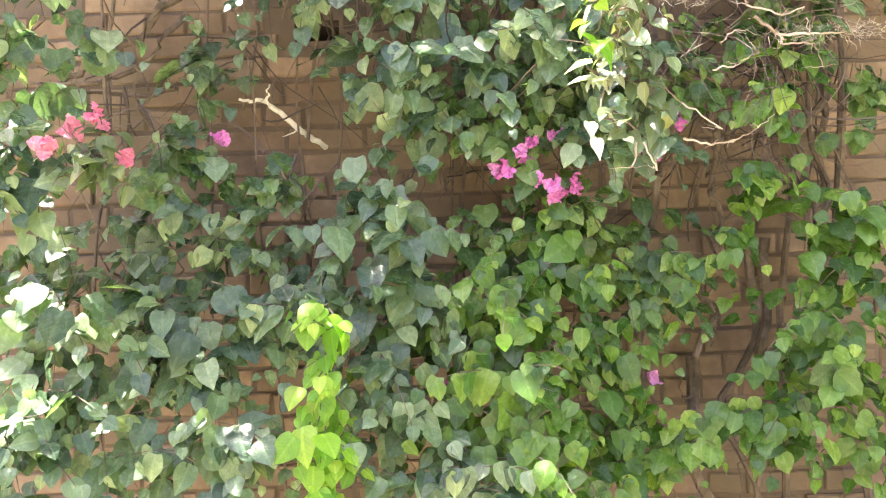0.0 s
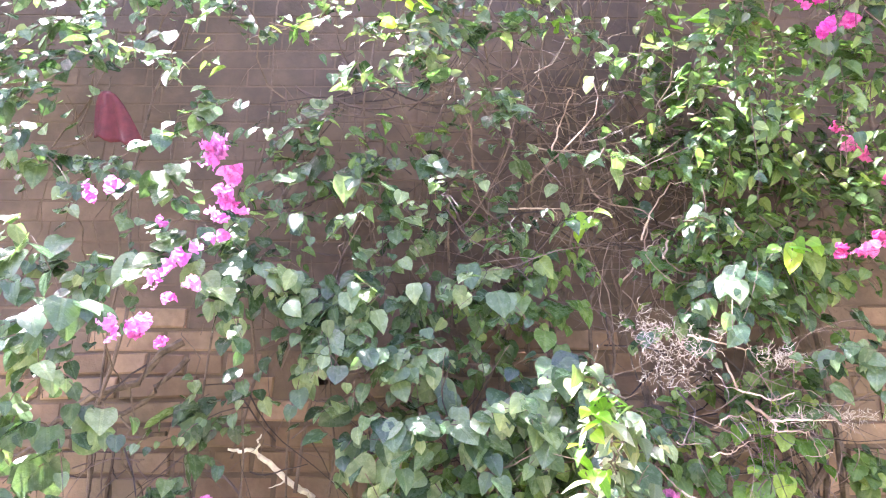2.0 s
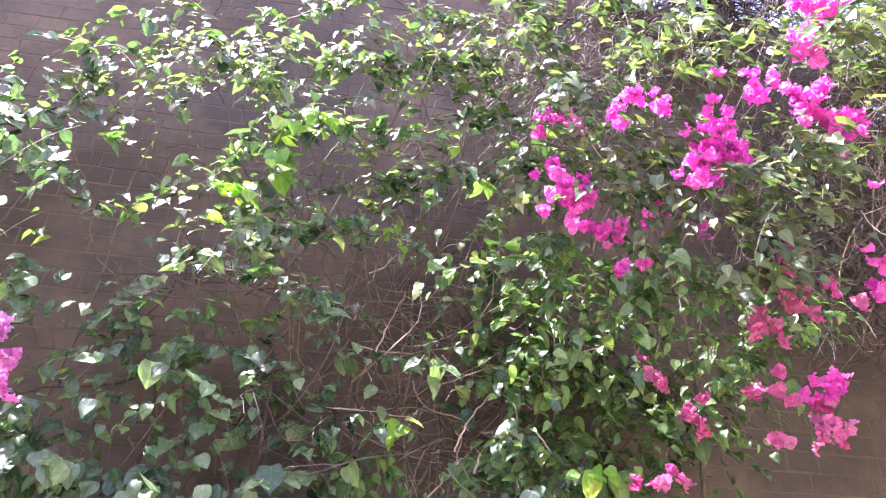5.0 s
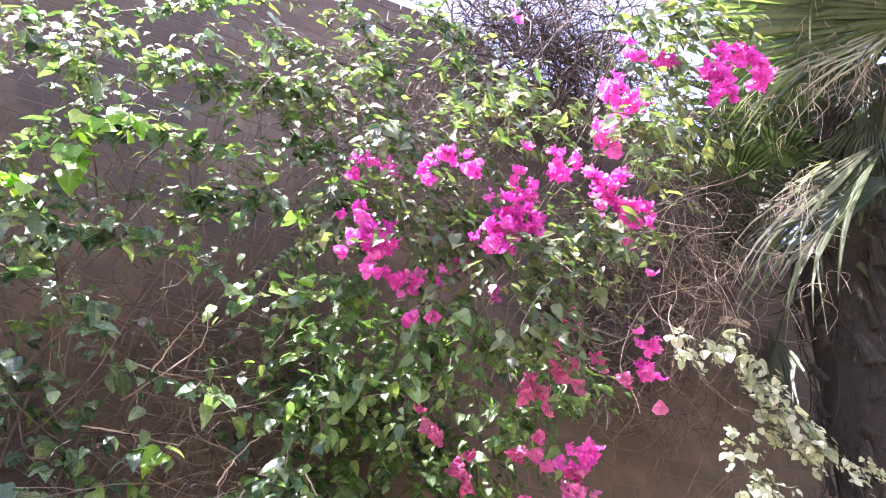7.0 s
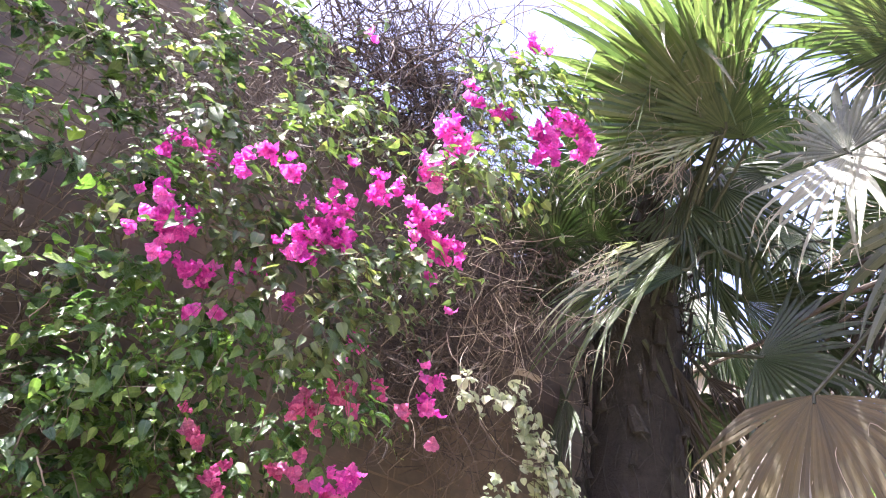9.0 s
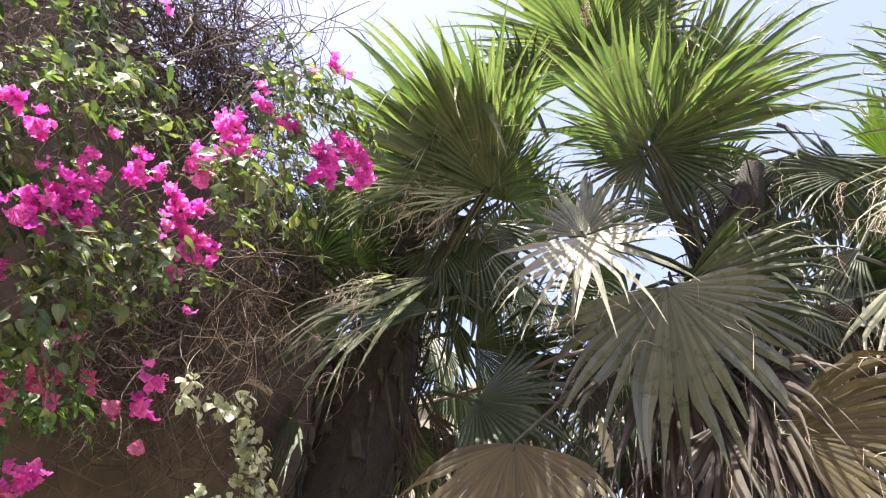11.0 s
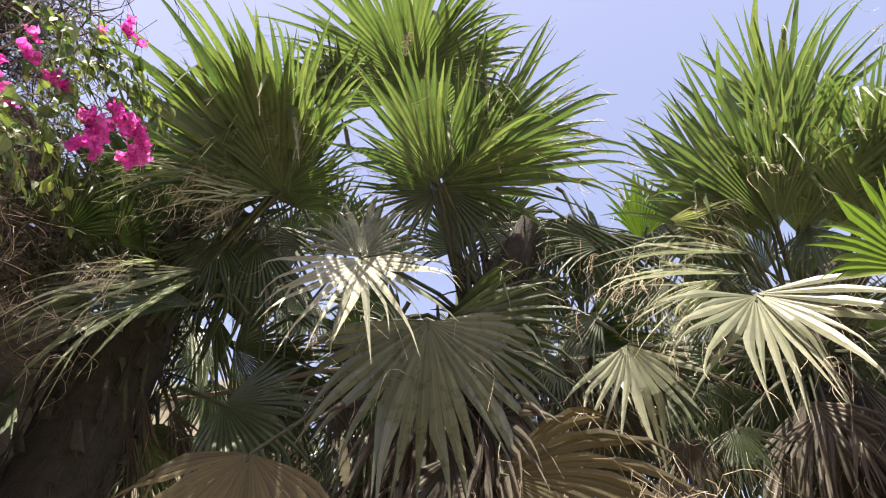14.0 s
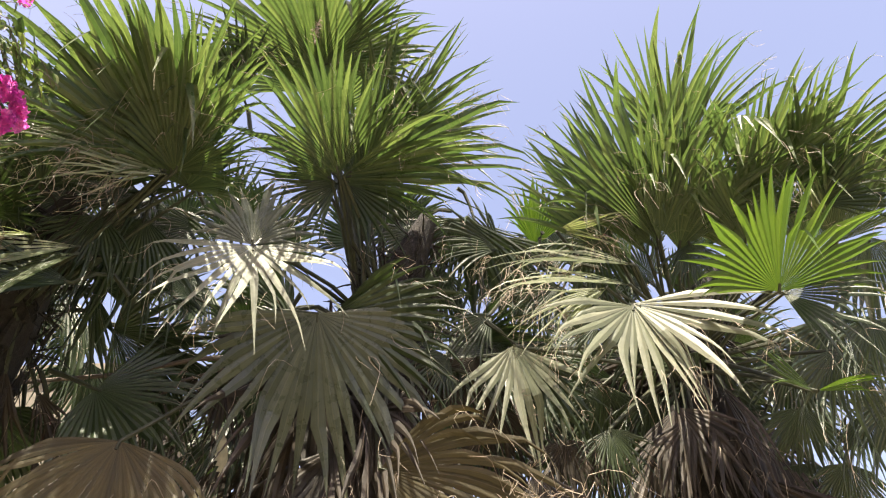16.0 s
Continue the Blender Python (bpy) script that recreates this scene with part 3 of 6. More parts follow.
VINE_UPPER_LEFT = [
    (-0.98, 1.70, 2.19, 0.19, 0.12, 49), (-0.66, 1.85, 2.14, 0.19, 0.13, 55), (-0.47, 2.02, 2.19, 0.23, 0.15, 69), (-0.20, 2.02, 2.15, 0.21, 0.12, 53),
    (0.07, 2.02, 2.15, 0.21, 0.12, 53), (-0.05, 1.98, 1.96, 0.22, 0.10, 50), (-0.28, 1.98, 2.00, 0.16, 0.12, 42), (-0.11, 2.08, 2.59, 0.33, 0.17, 26),
    (-0.70, 1.97, 2.69, 0.13, 0.11, 16), (-0.12, 1.97, 2.98, 0.23, 0.12, 29), (-1.21, 1.97, 3.11, 0.37, 0.26, 90), (-0.98, 1.97, 3.43, 0.31, 0.14, 40),
    (-0.91, 1.60, 1.95, 0.12, 0.11, 35),
]
vine_upper = climber(rng, "dense vine with grey-green leaves high on the wall", "vine", VINE_UPPER_LEFT, M_LEAF_BLUE, 0.062, 1.8, 220, 1.0, [(-0.4, 1.6, -0.2, 3.2, 0.006), (-1.0, 1.6, -0.9, 3.6, 0.007)], "climbers on the wall")
VINE_UPPER_RIGHT = [
    (0.26, 2.10, 2.13, 0.22, 0.13, 53), (0.45, 2.10, 1.89, 0.15, 0.12, 39), (0.77, 2.10, 2.26, 0.14, 0.10, 27), (0.97, 2.10, 2.80, 0.27, 0.27, 102),
    (1.09, 2.10, 2.52, 0.26, 0.20, 83), (1.13, 2.10, 2.23, 0.21, 0.19, 72), (0.99, 2.10, 1.93, 0.23, 0.09, 43), (0.75, 2.01, 3.00, 0.23, 0.18, 61),
]
STEMS_UPPER = [(0.35, 1.8, 0.62, 3.2, 0.006), (0.55, 1.8, 0.40, 3.3, 0.005), (0.50, 1.9, 0.72, 3.1, 0.007), (0.66, 1.8, 0.55, 3.4, 0.004), (0.30, 2.0, 0.35, 3.3, 0.005), (0.42, 2.2, 0.75, 2.7, 0.005)]
climber(rng, "leafy vine with bare twigs between its leaves", "vine", VINE_UPPER_RIGHT, M_LEAF, 0.060, 1.8, 180, 1.0, STEMS_UPPER, "climbers on the wall")
SHOOT = [
    (-0.18, 1.75, 3.05, 0.16, 0.05, 15), (-0.02, 1.75, 3.12, 0.11, 0.09, 17), (0.23, 1.75, 3.37, 0.21, 0.06, 18), (0.0, 1.75, 3.27, 0.09, 0.07, 12),
    (0.52, 1.75, 3.16, 0.28, 0.11, 43), (0.17, 1.75, 3.01, 0.23, 0.07, 26), (0.59, 1.6, 3.5, 0.15, 0.1, 21), (0.36, 1.65, 3.54, 0.16, 0.08, 18),
    (-0.07, 1.7, 2.79, 0.31, 0.06, 37), (0.19, 1.75, 2.67, 0.06, 0.06, 8), (-0.22, 1.97, 3.75, 0.24, 0.21, 52), (-0.66, 1.97, 3.69, 0.27, 0.2, 61),
    (-0.46, 1.97, 3.66, 0.18, 0.18, 39),
]
shoot = climber(rng, "sunlit bougainvillea shoots with fresh yellow-green leaves", "bougainvillea", SHOOT, M_LEAF_FRESH, 0.047, 2.0, 160, 0.8, [], kinds=NARROW)
MOUND_TOP = [
    (0.83, 1.63, 3.06, 0.19, 0.17, 52), (1.07, 1.51, 3.08, 0.23, 0.18, 71), (1.27, 1.43, 2.99, 0.24, 0.21, 89), (0.97, 1.48, 3.35, 0.26, 0.1, 43),
    (0.77, 1.53, 3.58, 0.15, 0.11, 25), (1.14, 1.38, 3.38, 0.17, 0.1, 30), (1.35, 1.33, 2.75, 0.17, 0.16, 62), (1.49, 1.28, 3.0, 0.11, 0.2, 44),
    (1.53, 1.08, 3.28, 0.09, 0.14, 27),
]
mound = climber(rng, "bougainvillea mound with small green leaves and magenta flowers", "bougainvillea", MOUND_TOP, M_LEAF_FRESH, 0.046, 4.2, 280, 0.7, [(1.3, 0.0, 1.2, 3.6, 0.016), (1.5, 0.0, 1.5, 3.4, 0.012)], "bougainvilleas", kinds=NARROW)
MOUND_LOW = [
    (0.99, 1.70, 2.78, 0.24, 0.18, 76), (1.22, 1.60, 2.74, 0.22, 0.17, 71), (0.91, 2.02, 2.65, 0.20, 0.20, 57), (1.17, 2.02, 2.64, 0.27, 0.19, 76),
    (1.35, 2.02, 2.46, 0.26, 0.19, 76), (1.56, 1.65, 2.68, 0.18, 0.14, 47), (1.01, 2.02, 2.34, 0.18, 0.14, 47), (1.55, 2.02, 2.65, 0.18, 0.13, 34),
    (0.81, 2.00, 2.52, 0.08, 0.15, 13), (0.79, 2.00, 2.25, 0.14, 0.08, 15), (0.34, 2.05, 2.29, 0.12, 0.09, 18), (-0.40, 2.10, 2.53, 0.30, 0.21, 24),
    (-0.09, 2.10, 2.55, 0.32, 0.24, 26),
]
mound_low = climber(rng, "shaded bougainvillea with dark green leaves and pink flowers", "bougainvillea", MOUND_LOW, M_LEAF, 0.047, 3.8, 280, 0.9, [(1.0, 0.0, 1.1, 2.8, 0.012)], "bougainvilleas", kinds=NARROW)
CROWN = [
    (1.66, 1.0, 3.76, 0.16, 0.16, 32), (1.9, 0.98, 3.87, 0.13, 0.11, 17), (1.25, 1.2, 3.4, 0.14, 0.07, 18), (1.5, 1.0, 3.8, 0.1, 0.08, 12),
    (1.63, 1.05, 3.36, 0.07, 0.13, 12), (1.64, 1.0, 3.76, 0.14, 0.12, 22), (1.79, 0.98, 3.77, 0.12, 0.1, 17), (1.68, 1.1, 3.58, 0.12, 0.12, 19),
    (1.68, 1.2, 3.42, 0.1, 0.12, 17), (1.91, 0.95, 3.85, 0.08, 0.06, 9),
]
crown = climber(rng, "tall bougainvillea branch with bright magenta flowers against the sky", "bougainvillea", CROWN, M_LEAF_FRESH, 0.048, 2.6, 140, 0.6, [], "bougainvilleas", kinds=NARROW)

CROWN_LOW = [
    (1.88, 1.3, 3.54, 0.13, 0.17, 25), (1.84, 1.35, 3.38, 0.1, 0.1, 14), (1.89, 1.2, 3.66, 0.11, 0.11, 14), (1.86, 1.45, 3.29, 0.08, 0.1, 12),
    (1.62, 1.4, 3.59, 0.12, 0.12, 19), (1.42, 1.5, 3.86, 0.15, 0.13, 22), (1.24, 1.6, 3.98, 0.18, 0.13, 25),
    (1.81, 1.50, 3.88, 0.09, 0.09, 16), (1.95, 1.45, 3.85, 0.10, 0.09, 18), (2.05, 1.40, 4.04, 0.08, 0.08, 12),
    (1.95, 1.50, 4.19, 0.08, 0.09, 12), (1.83, 1.60, 4.32, 0.08, 0.08, 10), (2.13, 1.40, 3.90, 0.08, 0.08, 12),
]
climber(rng, "bougainvillea growth over the dead twigs", "bougainvillea", CROWN_LOW, M_LEAF_FRESH, 0.045, 2.6, 120, 0.7, [], "bougainvilleas", NARROW)
VINE_FILL = [
    (-1.19, 1.9, 2.61, 0.21, 0.21, 67), (-0.86, 1.9, 2.43, 0.25, 0.17, 69), (-0.49, 2.0, 2.43, 0.25, 0.16, 42), (-1.14, 1.8, 2.75, 0.26, 0.15, 39),
    (-0.4, 2.1, 2.86, 0.22, 0.18, 21), (0.16, 2.05, 2.45, 0.2, 0.14, 23), (0.0, 2.05, 2.34, 0.2, 0.12, 40), (0.8, 1.95, 2.05, 0.19, 0.13, 46),
    (1.17, 1.9, 2.02, 0.16, 0.19, 56), (0.93, 1.9, 2.2, 0.19, 0.15, 51), (0.73, 2.1, 2.51, 0.11, 0.15, 12), (-0.68, 2.0, 3.09, 0.26, 0.16, 26),
    (0.27, 2.05, 2.91, 0.18, 0.14, 15),
]
climber(rng, "thin shaded vine spreading over the wall", "vine", VINE_FILL, M_LEAF_BLUE, 0.055, 1.0, 160, 1.0, [(0.2, 1.7, 0.3, 3.4, 0.004), (-0.6, 1.7, -0.5, 3.6, 0.005), (-0.2, 2.0, -0.35, 3.5, 0.004), (0.1, 2.0, 0.0, 3.7, 0.005)], "climbers on the wall")
CANOPY = [
    (-0.44, 1.6, 3.52, 0.27, 0.13, 50), (-0.05, 1.55, 3.52, 0.2, 0.15, 42), (0.2, 1.6, 3.53, 0.21, 0.13, 27), (0.46, 1.6, 3.71, 0.22, 0.14, 31),
    (0.71, 1.6, 3.45, 0.17, 0.13, 31), (0.41, 1.7, 3.27, 0.22, 0.09, 30), (0.03, 1.7, 3.33, 0.15, 0.11, 25), (0.26, 1.75, 3.18, 0.17, 0.07, 19),
    (0.67, 1.7, 2.99, 0.18, 0.13, 28),
]
CANOPY_MORE = [
    (0.85, 1.7, 2.86, 0.16, 0.14, 35), (0.54, 1.85, 3.0, 0.15, 0.09, 12), (-0.49, 1.6, 3.02, 0.17, 0.14, 34), (-0.53, 1.8, 2.89, 0.22, 0.1, 31),
    (-0.25, 2.0, 2.72, 0.27, 0.12, 43), (0.1, 2.05, 2.44, 0.2, 0.13, 25), (0.75, 1.72, 3.25, 0.2, 0.12, 110), (0.95, 1.72, 3.45, 0.2, 0.12, 110),
    (0.6, 1.75, 3.4, 0.2, 0.12, 90), (1.1, 1.68, 3.2, 0.15, 0.15, 100),
]
climber(rng, "overhanging vine with sunlit pale green leaves", "vine", CANOPY + CANOPY_MORE, M_LEAF, 0.047, 0.5, 160, 0.8, [], "climbers on the wall", kinds=NARROW)
TOP_BUSH = [
    (-0.21, 1.6, 3.44, 0.17, 0.15, 43), (0.31, 1.7, 3.94, 0.27, 0.11, 32), (0.8, 1.6, 3.96, 0.19, 0.15, 31), (1.11, 1.7, 4.27, 0.19, 0.17, 28),
    (0.71, 1.65, 3.75, 0.21, 0.12, 30), (1.43, 1.7, 4.52, 0.16, 0.1, 9), (1.03, 1.55, 3.8, 0.15, 0.13, 22), (1.38, 1.5, 3.73, 0.15, 0.11, 19),
    (1.18, 1.4, 3.47, 0.21, 0.1, 28), (1.64, 1.1, 3.84, 0.12, 0.14, 22), (1.79, 1.1, 4.01, 0.11, 0.11, 14),
]
climber(rng, "leafy growth heaped on the top of the wall", "vine", TOP_BUSH, M_LEAF_FRESH, 0.047, 1.5, 160, 0.8, [], "climbers on the wall", kinds=NARROW)

WALL_TOP_GROWTH = [
    (-0.06, 1.60, 3.41, 0.15, 0.15, 40), (0.22, 1.65, 3.50, 0.14, 0.06, 25), (0.45, 1.65, 3.54, 0.16, 0.08, 35), (0.63, 1.65, 3.52, 0.08, 0.1, 20),
    (0.51, 1.70, 3.86, 0.1, 0.06, 14), (0.83, 1.65, 3.91, 0.14, 0.1, 36), (1.03, 1.70, 4.25, 0.1, 0.08, 20), (1.16, 1.55, 3.71, 0.1, 0.06, 18),
    (1.35, 1.50, 3.76, 0.1, 0.06, 22), (0.95, 1.55, 3.46, 0.15, 0.05, 18), (1.44, 1.40, 3.52, 0.1, 0.08, 20), (0.72, 1.70, 4.13, 0.12, 0.08, 20),
    (0.27, 1.75, 3.87, 0.14, 0.08, 18),
]
climber(rng, "bougainvillea shoots with small sunlit leaves along the wall top", "bougainvillea", WALL_TOP_GROWTH, M_LEAF_FRESH, 0.046, 2.2, 160, 0.7, [], "bougainvilleas", kinds=NARROW)
VINE_EXTRA = [
    (0.51, 2.02, 1.27, 0.19, 0.13, 46), (0.32, 2.02, 1.34, 0.14, 0.11, 31), (0.58, 2.02, 1.1, 0.11, 0.14, 31), (0.16, 2.02, 1.28, 0.16, 0.11, 34),
    (-0.48, 2.02, 1.45, 0.13, 0.1, 18), (-0.77, 2.02, 1.46, 0.14, 0.1, 20), (0.2, 2.02, 1.63, 0.21, 0.13, 49), (0.36, 2.02, 1.69, 0.14, 0.13, 35),
    (-0.03, 2.05, 1.64, 0.15, 0.1, 20), (-1.17, 2.02, 1.28, 0.13, 0.1, 25), (0.66, 2.02, 1.74, 0.1, 0.14, 27), (1.19, 2.0, 1.62, 0.1, 0.14, 20),
]
climber(rng, "green climber filling the gaps on the lower wall", "vine", VINE_EXTRA, M_LEAF, 0.056, 2.8, 200, 1.0, [], "climbers on the wall", WAVY)
VINE_SHADE = [
    (-1.38, 1.97, 3.66, 0.33, 0.17, 56), (-0.93, 1.97, 3.60, 0.32, 0.15, 50), (-1.36, 1.97, 3.30, 0.24, 0.16, 46), (-1.03, 1.97, 3.26, 0.29, 0.16, 53),
    (-0.70, 1.90, 2.97, 0.21, 0.15, 23), (-1.16, 1.97, 2.97, 0.25, 0.15, 49), (-0.58, 1.97, 3.70, 0.24, 0.11, 18), (-0.35, 1.95, 3.37, 0.20, 0.12, 14),
    (-0.13, 2.05, 2.73, 0.28, 0.15, 30),
]
# the four highest clumps are added to throw shade on the growth below
VINE_SHADE_MORE = [
    (-0.35, 2.05, 2.54, 0.25, 0.12, 24), (0.19, 2.05, 2.58, 0.22, 0.13, 24), (-1.17, 1.97, 2.61, 0.20, 0.13, 37), (-0.57, 2.00, 2.77, 0.19, 0.13, 19),
    (-0.09, 1.97, 3.72, 0.18, 0.11, 14), (-1.50, 1.97, 4.04, 0.34, 0.23, 90), (-0.99, 1.97, 4.21, 0.34, 0.23, 90), (-0.47, 1.97, 4.39, 0.34, 0.21, 80),
    (0.05, 1.97, 4.37, 0.33, 0.18, 60),
]
climber(rng, "shaded vine with dull leaves, its top clumps added for shade", "vine", VINE_SHADE + VINE_SHADE_MORE, M_LEAF_BLUE, 0.052, 1.0, 160, 0.9, [], "climbers on the wall")
# added out of view, only to keep the sun off the left vines
UNSEEN_VINE = [(-1.75, 1.75, 3.0, 0.30, 0.30, 60), (-2.1, 1.75, 3.3, 0.32, 0.32, 70), (-1.8, 1.65, 3.6, 0.32, 0.30, 70), (-2.4, 1.75, 3.7, 0.35, 0.35, 70), (-1.5, 1.7, 3.95, 0.3, 0.25, 50), (-2.05, 1.75, 4.1, 0.35, 0.3, 60), (-2.2, 1.8, 2.5, 0.35, 0.4, 60), (-1.8, 1.85, 2.0, 0.3, 0.35, 50)]
climber(rng, "unseen dense vine added to shade the left of the wall", "vine", UNSEEN_VINE, M_LEAF_BLUE, 0.066, 3.6, 60, 1.0, [(-1.9, 0.0, -1.9, 3.9, 0.012)], "climbers on the wall")
SPRAYS = [
    (-0.19, 1.80, 3.10, -0.00, 1.75, 3.29, 12), (-0.00, 1.75, 3.29, 0.44, 1.70, 3.33, 24), (0.12, 1.70, 3.59, 0.29, 1.65, 3.49, 8), (0.26, 1.65, 3.51, 0.68, 1.60, 3.52, 22),
    (0.34, 1.75, 3.11, 0.88, 1.60, 3.15, 28), (-0.15, 1.80, 2.97, 0.22, 1.75, 2.92, 18), (0.67, 1.60, 4.10, 0.89, 1.55, 3.65, 20), (0.43, 1.70, 3.85, 0.58, 1.65, 3.78, 8),
    (-0.28, 1.65, 3.56, 0.01, 1.60, 3.32, 22), (-0.05, 1.70, 3.75, 0.32, 1.70, 4.00, 20),
]
SPRAYS_MORE = [
    (0.57, 1.70, 3.45, 0.84, 1.60, 3.27, 16), (1.02, 1.60, 4.22, 1.19, 1.55, 3.94, 16), (-0.03, 1.75, 2.91, 0.13, 1.72, 3.00, 8), (-0.05, 1.75, 2.79, 0.07, 1.72, 2.86, 8),
    (0.16, 1.75, 2.93, 0.32, 1.72, 2.88, 7), (0.14, 1.75, 2.73, 0.25, 1.72, 2.58, 7), (0.30, 1.75, 3.13, 0.51, 1.72, 3.09, 10), (-0.05, 1.75, 2.72, 0.02, 1.72, 2.71, 3),
    (0.41, 1.80, 2.91, 0.50, 1.77, 2.87, 3), (0.49, 1.90, 2.55, 0.61, 1.87, 2.57, 4), (0.80, 1.90, 2.71, 0.92, 1.87, 2.71, 4),
]
sprays(rng, shoot, SPRAYS + SPRAYS_MORE, M_LEAF_BLUE, 0.058)
SPRAYS_SUN = [(0.31, 1.40, 1.84, 0.35, 1.36, 1.75, 7), (0.36, 1.40, 1.80, 0.30, 1.39, 1.64, 8), (0.35, 1.41, 1.77, 0.36, 1.38, 1.63, 9),
    (0.36, 1.42, 1.72, 0.42, 1.35, 1.69, 5), (0.35, 1.43, 1.66, 0.38, 1.38, 1.60, 6), (0.31, 1.45, 1.61, 0.36, 1.39, 1.50, 8),
    (0.37, 1.43, 1.59, 0.43, 1.37, 1.50, 8), (0.41, 1.43, 1.52, 0.36, 1.39, 1.47, 4),
    (-0.73, 1.58, 1.53, -0.82, 1.50, 1.41, 10), (-0.80, 1.55, 1.53, -0.66, 1.50, 1.41, 10),
]
# lime and pale leaf colours here stand in for direct sun on the sprigs
sprays(rng, shoot, SPRAYS_SUN[1:2], M_LEAF_LIME, 0.044)
sprays(rng, shoot, SPRAYS_SUN[2:3] + SPRAYS_SUN[5:6], M_LEAF_PALE, 0.042)
sprays(rng, shoot, SPRAYS_SUN[:1] + SPRAYS_SUN[3:5] + SPRAYS_SUN[6:], M_LEAF_FRESH, 0.046)
SPRAYS_LOW = [(0.15, 1.95, 2.31, 0.50, 1.90, 2.37, 12), (0.49, 2.00, 2.61, 0.58, 1.95, 2.69, 5), (0.79, 1.90, 2.88, 0.90, 1.85, 2.46, 12),
    (0.22, 2.00, 2.66, 0.18, 2.00, 2.77, 4), (0.71, 1.90, 2.36, 0.81, 1.85, 2.30, 6), (-0.06, 1.80, 3.29, 0.24, 1.70, 3.31, 10),
    (-0.57, 1.90, 2.98, -0.16, 1.80, 3.10, 12), (-0.12, 1.85, 2.96, 0.35, 1.80, 2.92, 7), (-0.31, 1.95, 2.86, 0.21, 1.85, 2.75, 5),
    (-1.10, 1.60, 3.14, -0.60, 1.70, 3.00, 22), (-0.96, 1.70, 2.84, -0.68, 1.75, 2.78, 12), (-0.80, 1.65, 3.47, -0.40, 1.70, 3.46, 14),
]
sprays(rng, vine_upper, SPRAYS_LOW, M_LEAF_BLUE, 0.05)
PALE_VINE = [
    (1.98, 1.48, 2.86, 0.05, 0.05, 8), (2.12, 1.5, 2.88, 0.07, 0.04, 8), (2.26, 1.52, 2.88, 0.07, 0.05, 9), (2.33, 1.53, 2.8, 0.07, 0.07, 12),
    (2.37, 1.54, 2.7, 0.08, 0.07, 13), (2.47, 1.55, 2.63, 0.1, 0.06, 13), (2.19, 1.5, 2.95, 0.05, 0.03, 5), (2.3, 1.5, 2.79, 0.07, 0.06, 10),
    (2.37, 1.5, 2.68, 0.08, 0.07, 13), (2.44, 1.5, 2.6, 0.07, 0.06, 11), (2.63, 1.5, 2.57, 0.08, 0.04, 9), (2.18, 1.52, 2.58, 0.05, 0.06, 9),
    (2.22, 1.52, 2.46, 0.08, 0.05, 12),
]
climber(rng, "hanging vine with pale leaves, whitened in colour for sun, beside the palm trunk", "vine", PALE_VINE, M_LEAF_PALE, 0.033, 4.6, 300, 0.9, [])
# a few yellow leaves; elsewhere the lime is sunlight put into the colour
LIME_SHOOT = [
    (0.01, 1.58, 3.01, 0.07, 0.07, 12), (0.05, 1.58, 3.14, 0.06, 0.05, 8), (-0.08, 1.58, 2.89, 0.09, 0.04, 10), (0.1, 1.58, 3.2, 0.08, 0.02, 6),
    (0.38, 1.75, 2.9, 0.02, 0.02, 4), (0.51, 1.7, 3.29, 0.03, 0.02, 4), (0.69, 1.6, 2.81, 0.03, 0.02, 4), (0.47, 1.95, 2.37, 0.02, 0.01, 4),
    (1.01, 1.8, 2.25, 0.02, 0.01, 4),
]
climber(rng, "long shoot with lime leaves, sunlight partly put into their colour", "bougainvillea", LIME_SHOOT, M_LEAF_LIME, 0.056, 2.0, 160, 0.9, [])

FLOWERS_WALL = [(-0.83, 1.50, 1.52, 2), (-0.72, 1.55, 1.55, 2), (-0.79, 1.55, 1.54, 1), (-0.69, 1.55, 1.47, 1), (-0.60, 1.94, 1.57, 2), (0.18, 1.84, 1.44, 4),
    (0.25, 1.86, 1.51, 2), (0.31, 1.86, 1.53, 2), (0.27, 1.84, 1.41, 3), (0.34, 1.84, 1.41, 2), (0.58, 1.89, 1.50, 2), (0.70, 1.96, 1.59, 2),
    (0.63, 1.85, 1.58, 2), (0.55, 1.85, 1.50, 2), (0.01, 1.90, 0.88, 1), (0.56, 1.95, 0.87, 1), ]
flowers(rng, vine_left, FLOWERS_WALL[:4], M_BRACT_SALMON, 0.033, 0.018)
flowers(rng, vine_middle, FLOWERS_WALL[4:], M_BRACT_PALE, 0.029, 0.017)
FLOWERS_UPPER = [(-0.54, 1.54, 2.39, 4), (-0.51, 1.56, 2.36, 3), (-0.51, 1.58, 2.29, 4), (-0.51, 1.60, 2.23, 3), (-0.85, 1.60, 2.32, 2), (-0.80, 1.60, 2.34, 1),
    (-0.67, 1.60, 2.23, 1), (-0.60, 1.55, 2.09, 4), (-0.57, 1.60, 2.16, 1), (-0.65, 1.50, 1.94, 4), (-0.63, 1.50, 1.96, 2), (-0.71, 1.50, 1.95, 1),
]
flowers(rng, vine_upper, FLOWERS_UPPER, M_BRACT_PALE, 0.029, 0.017)
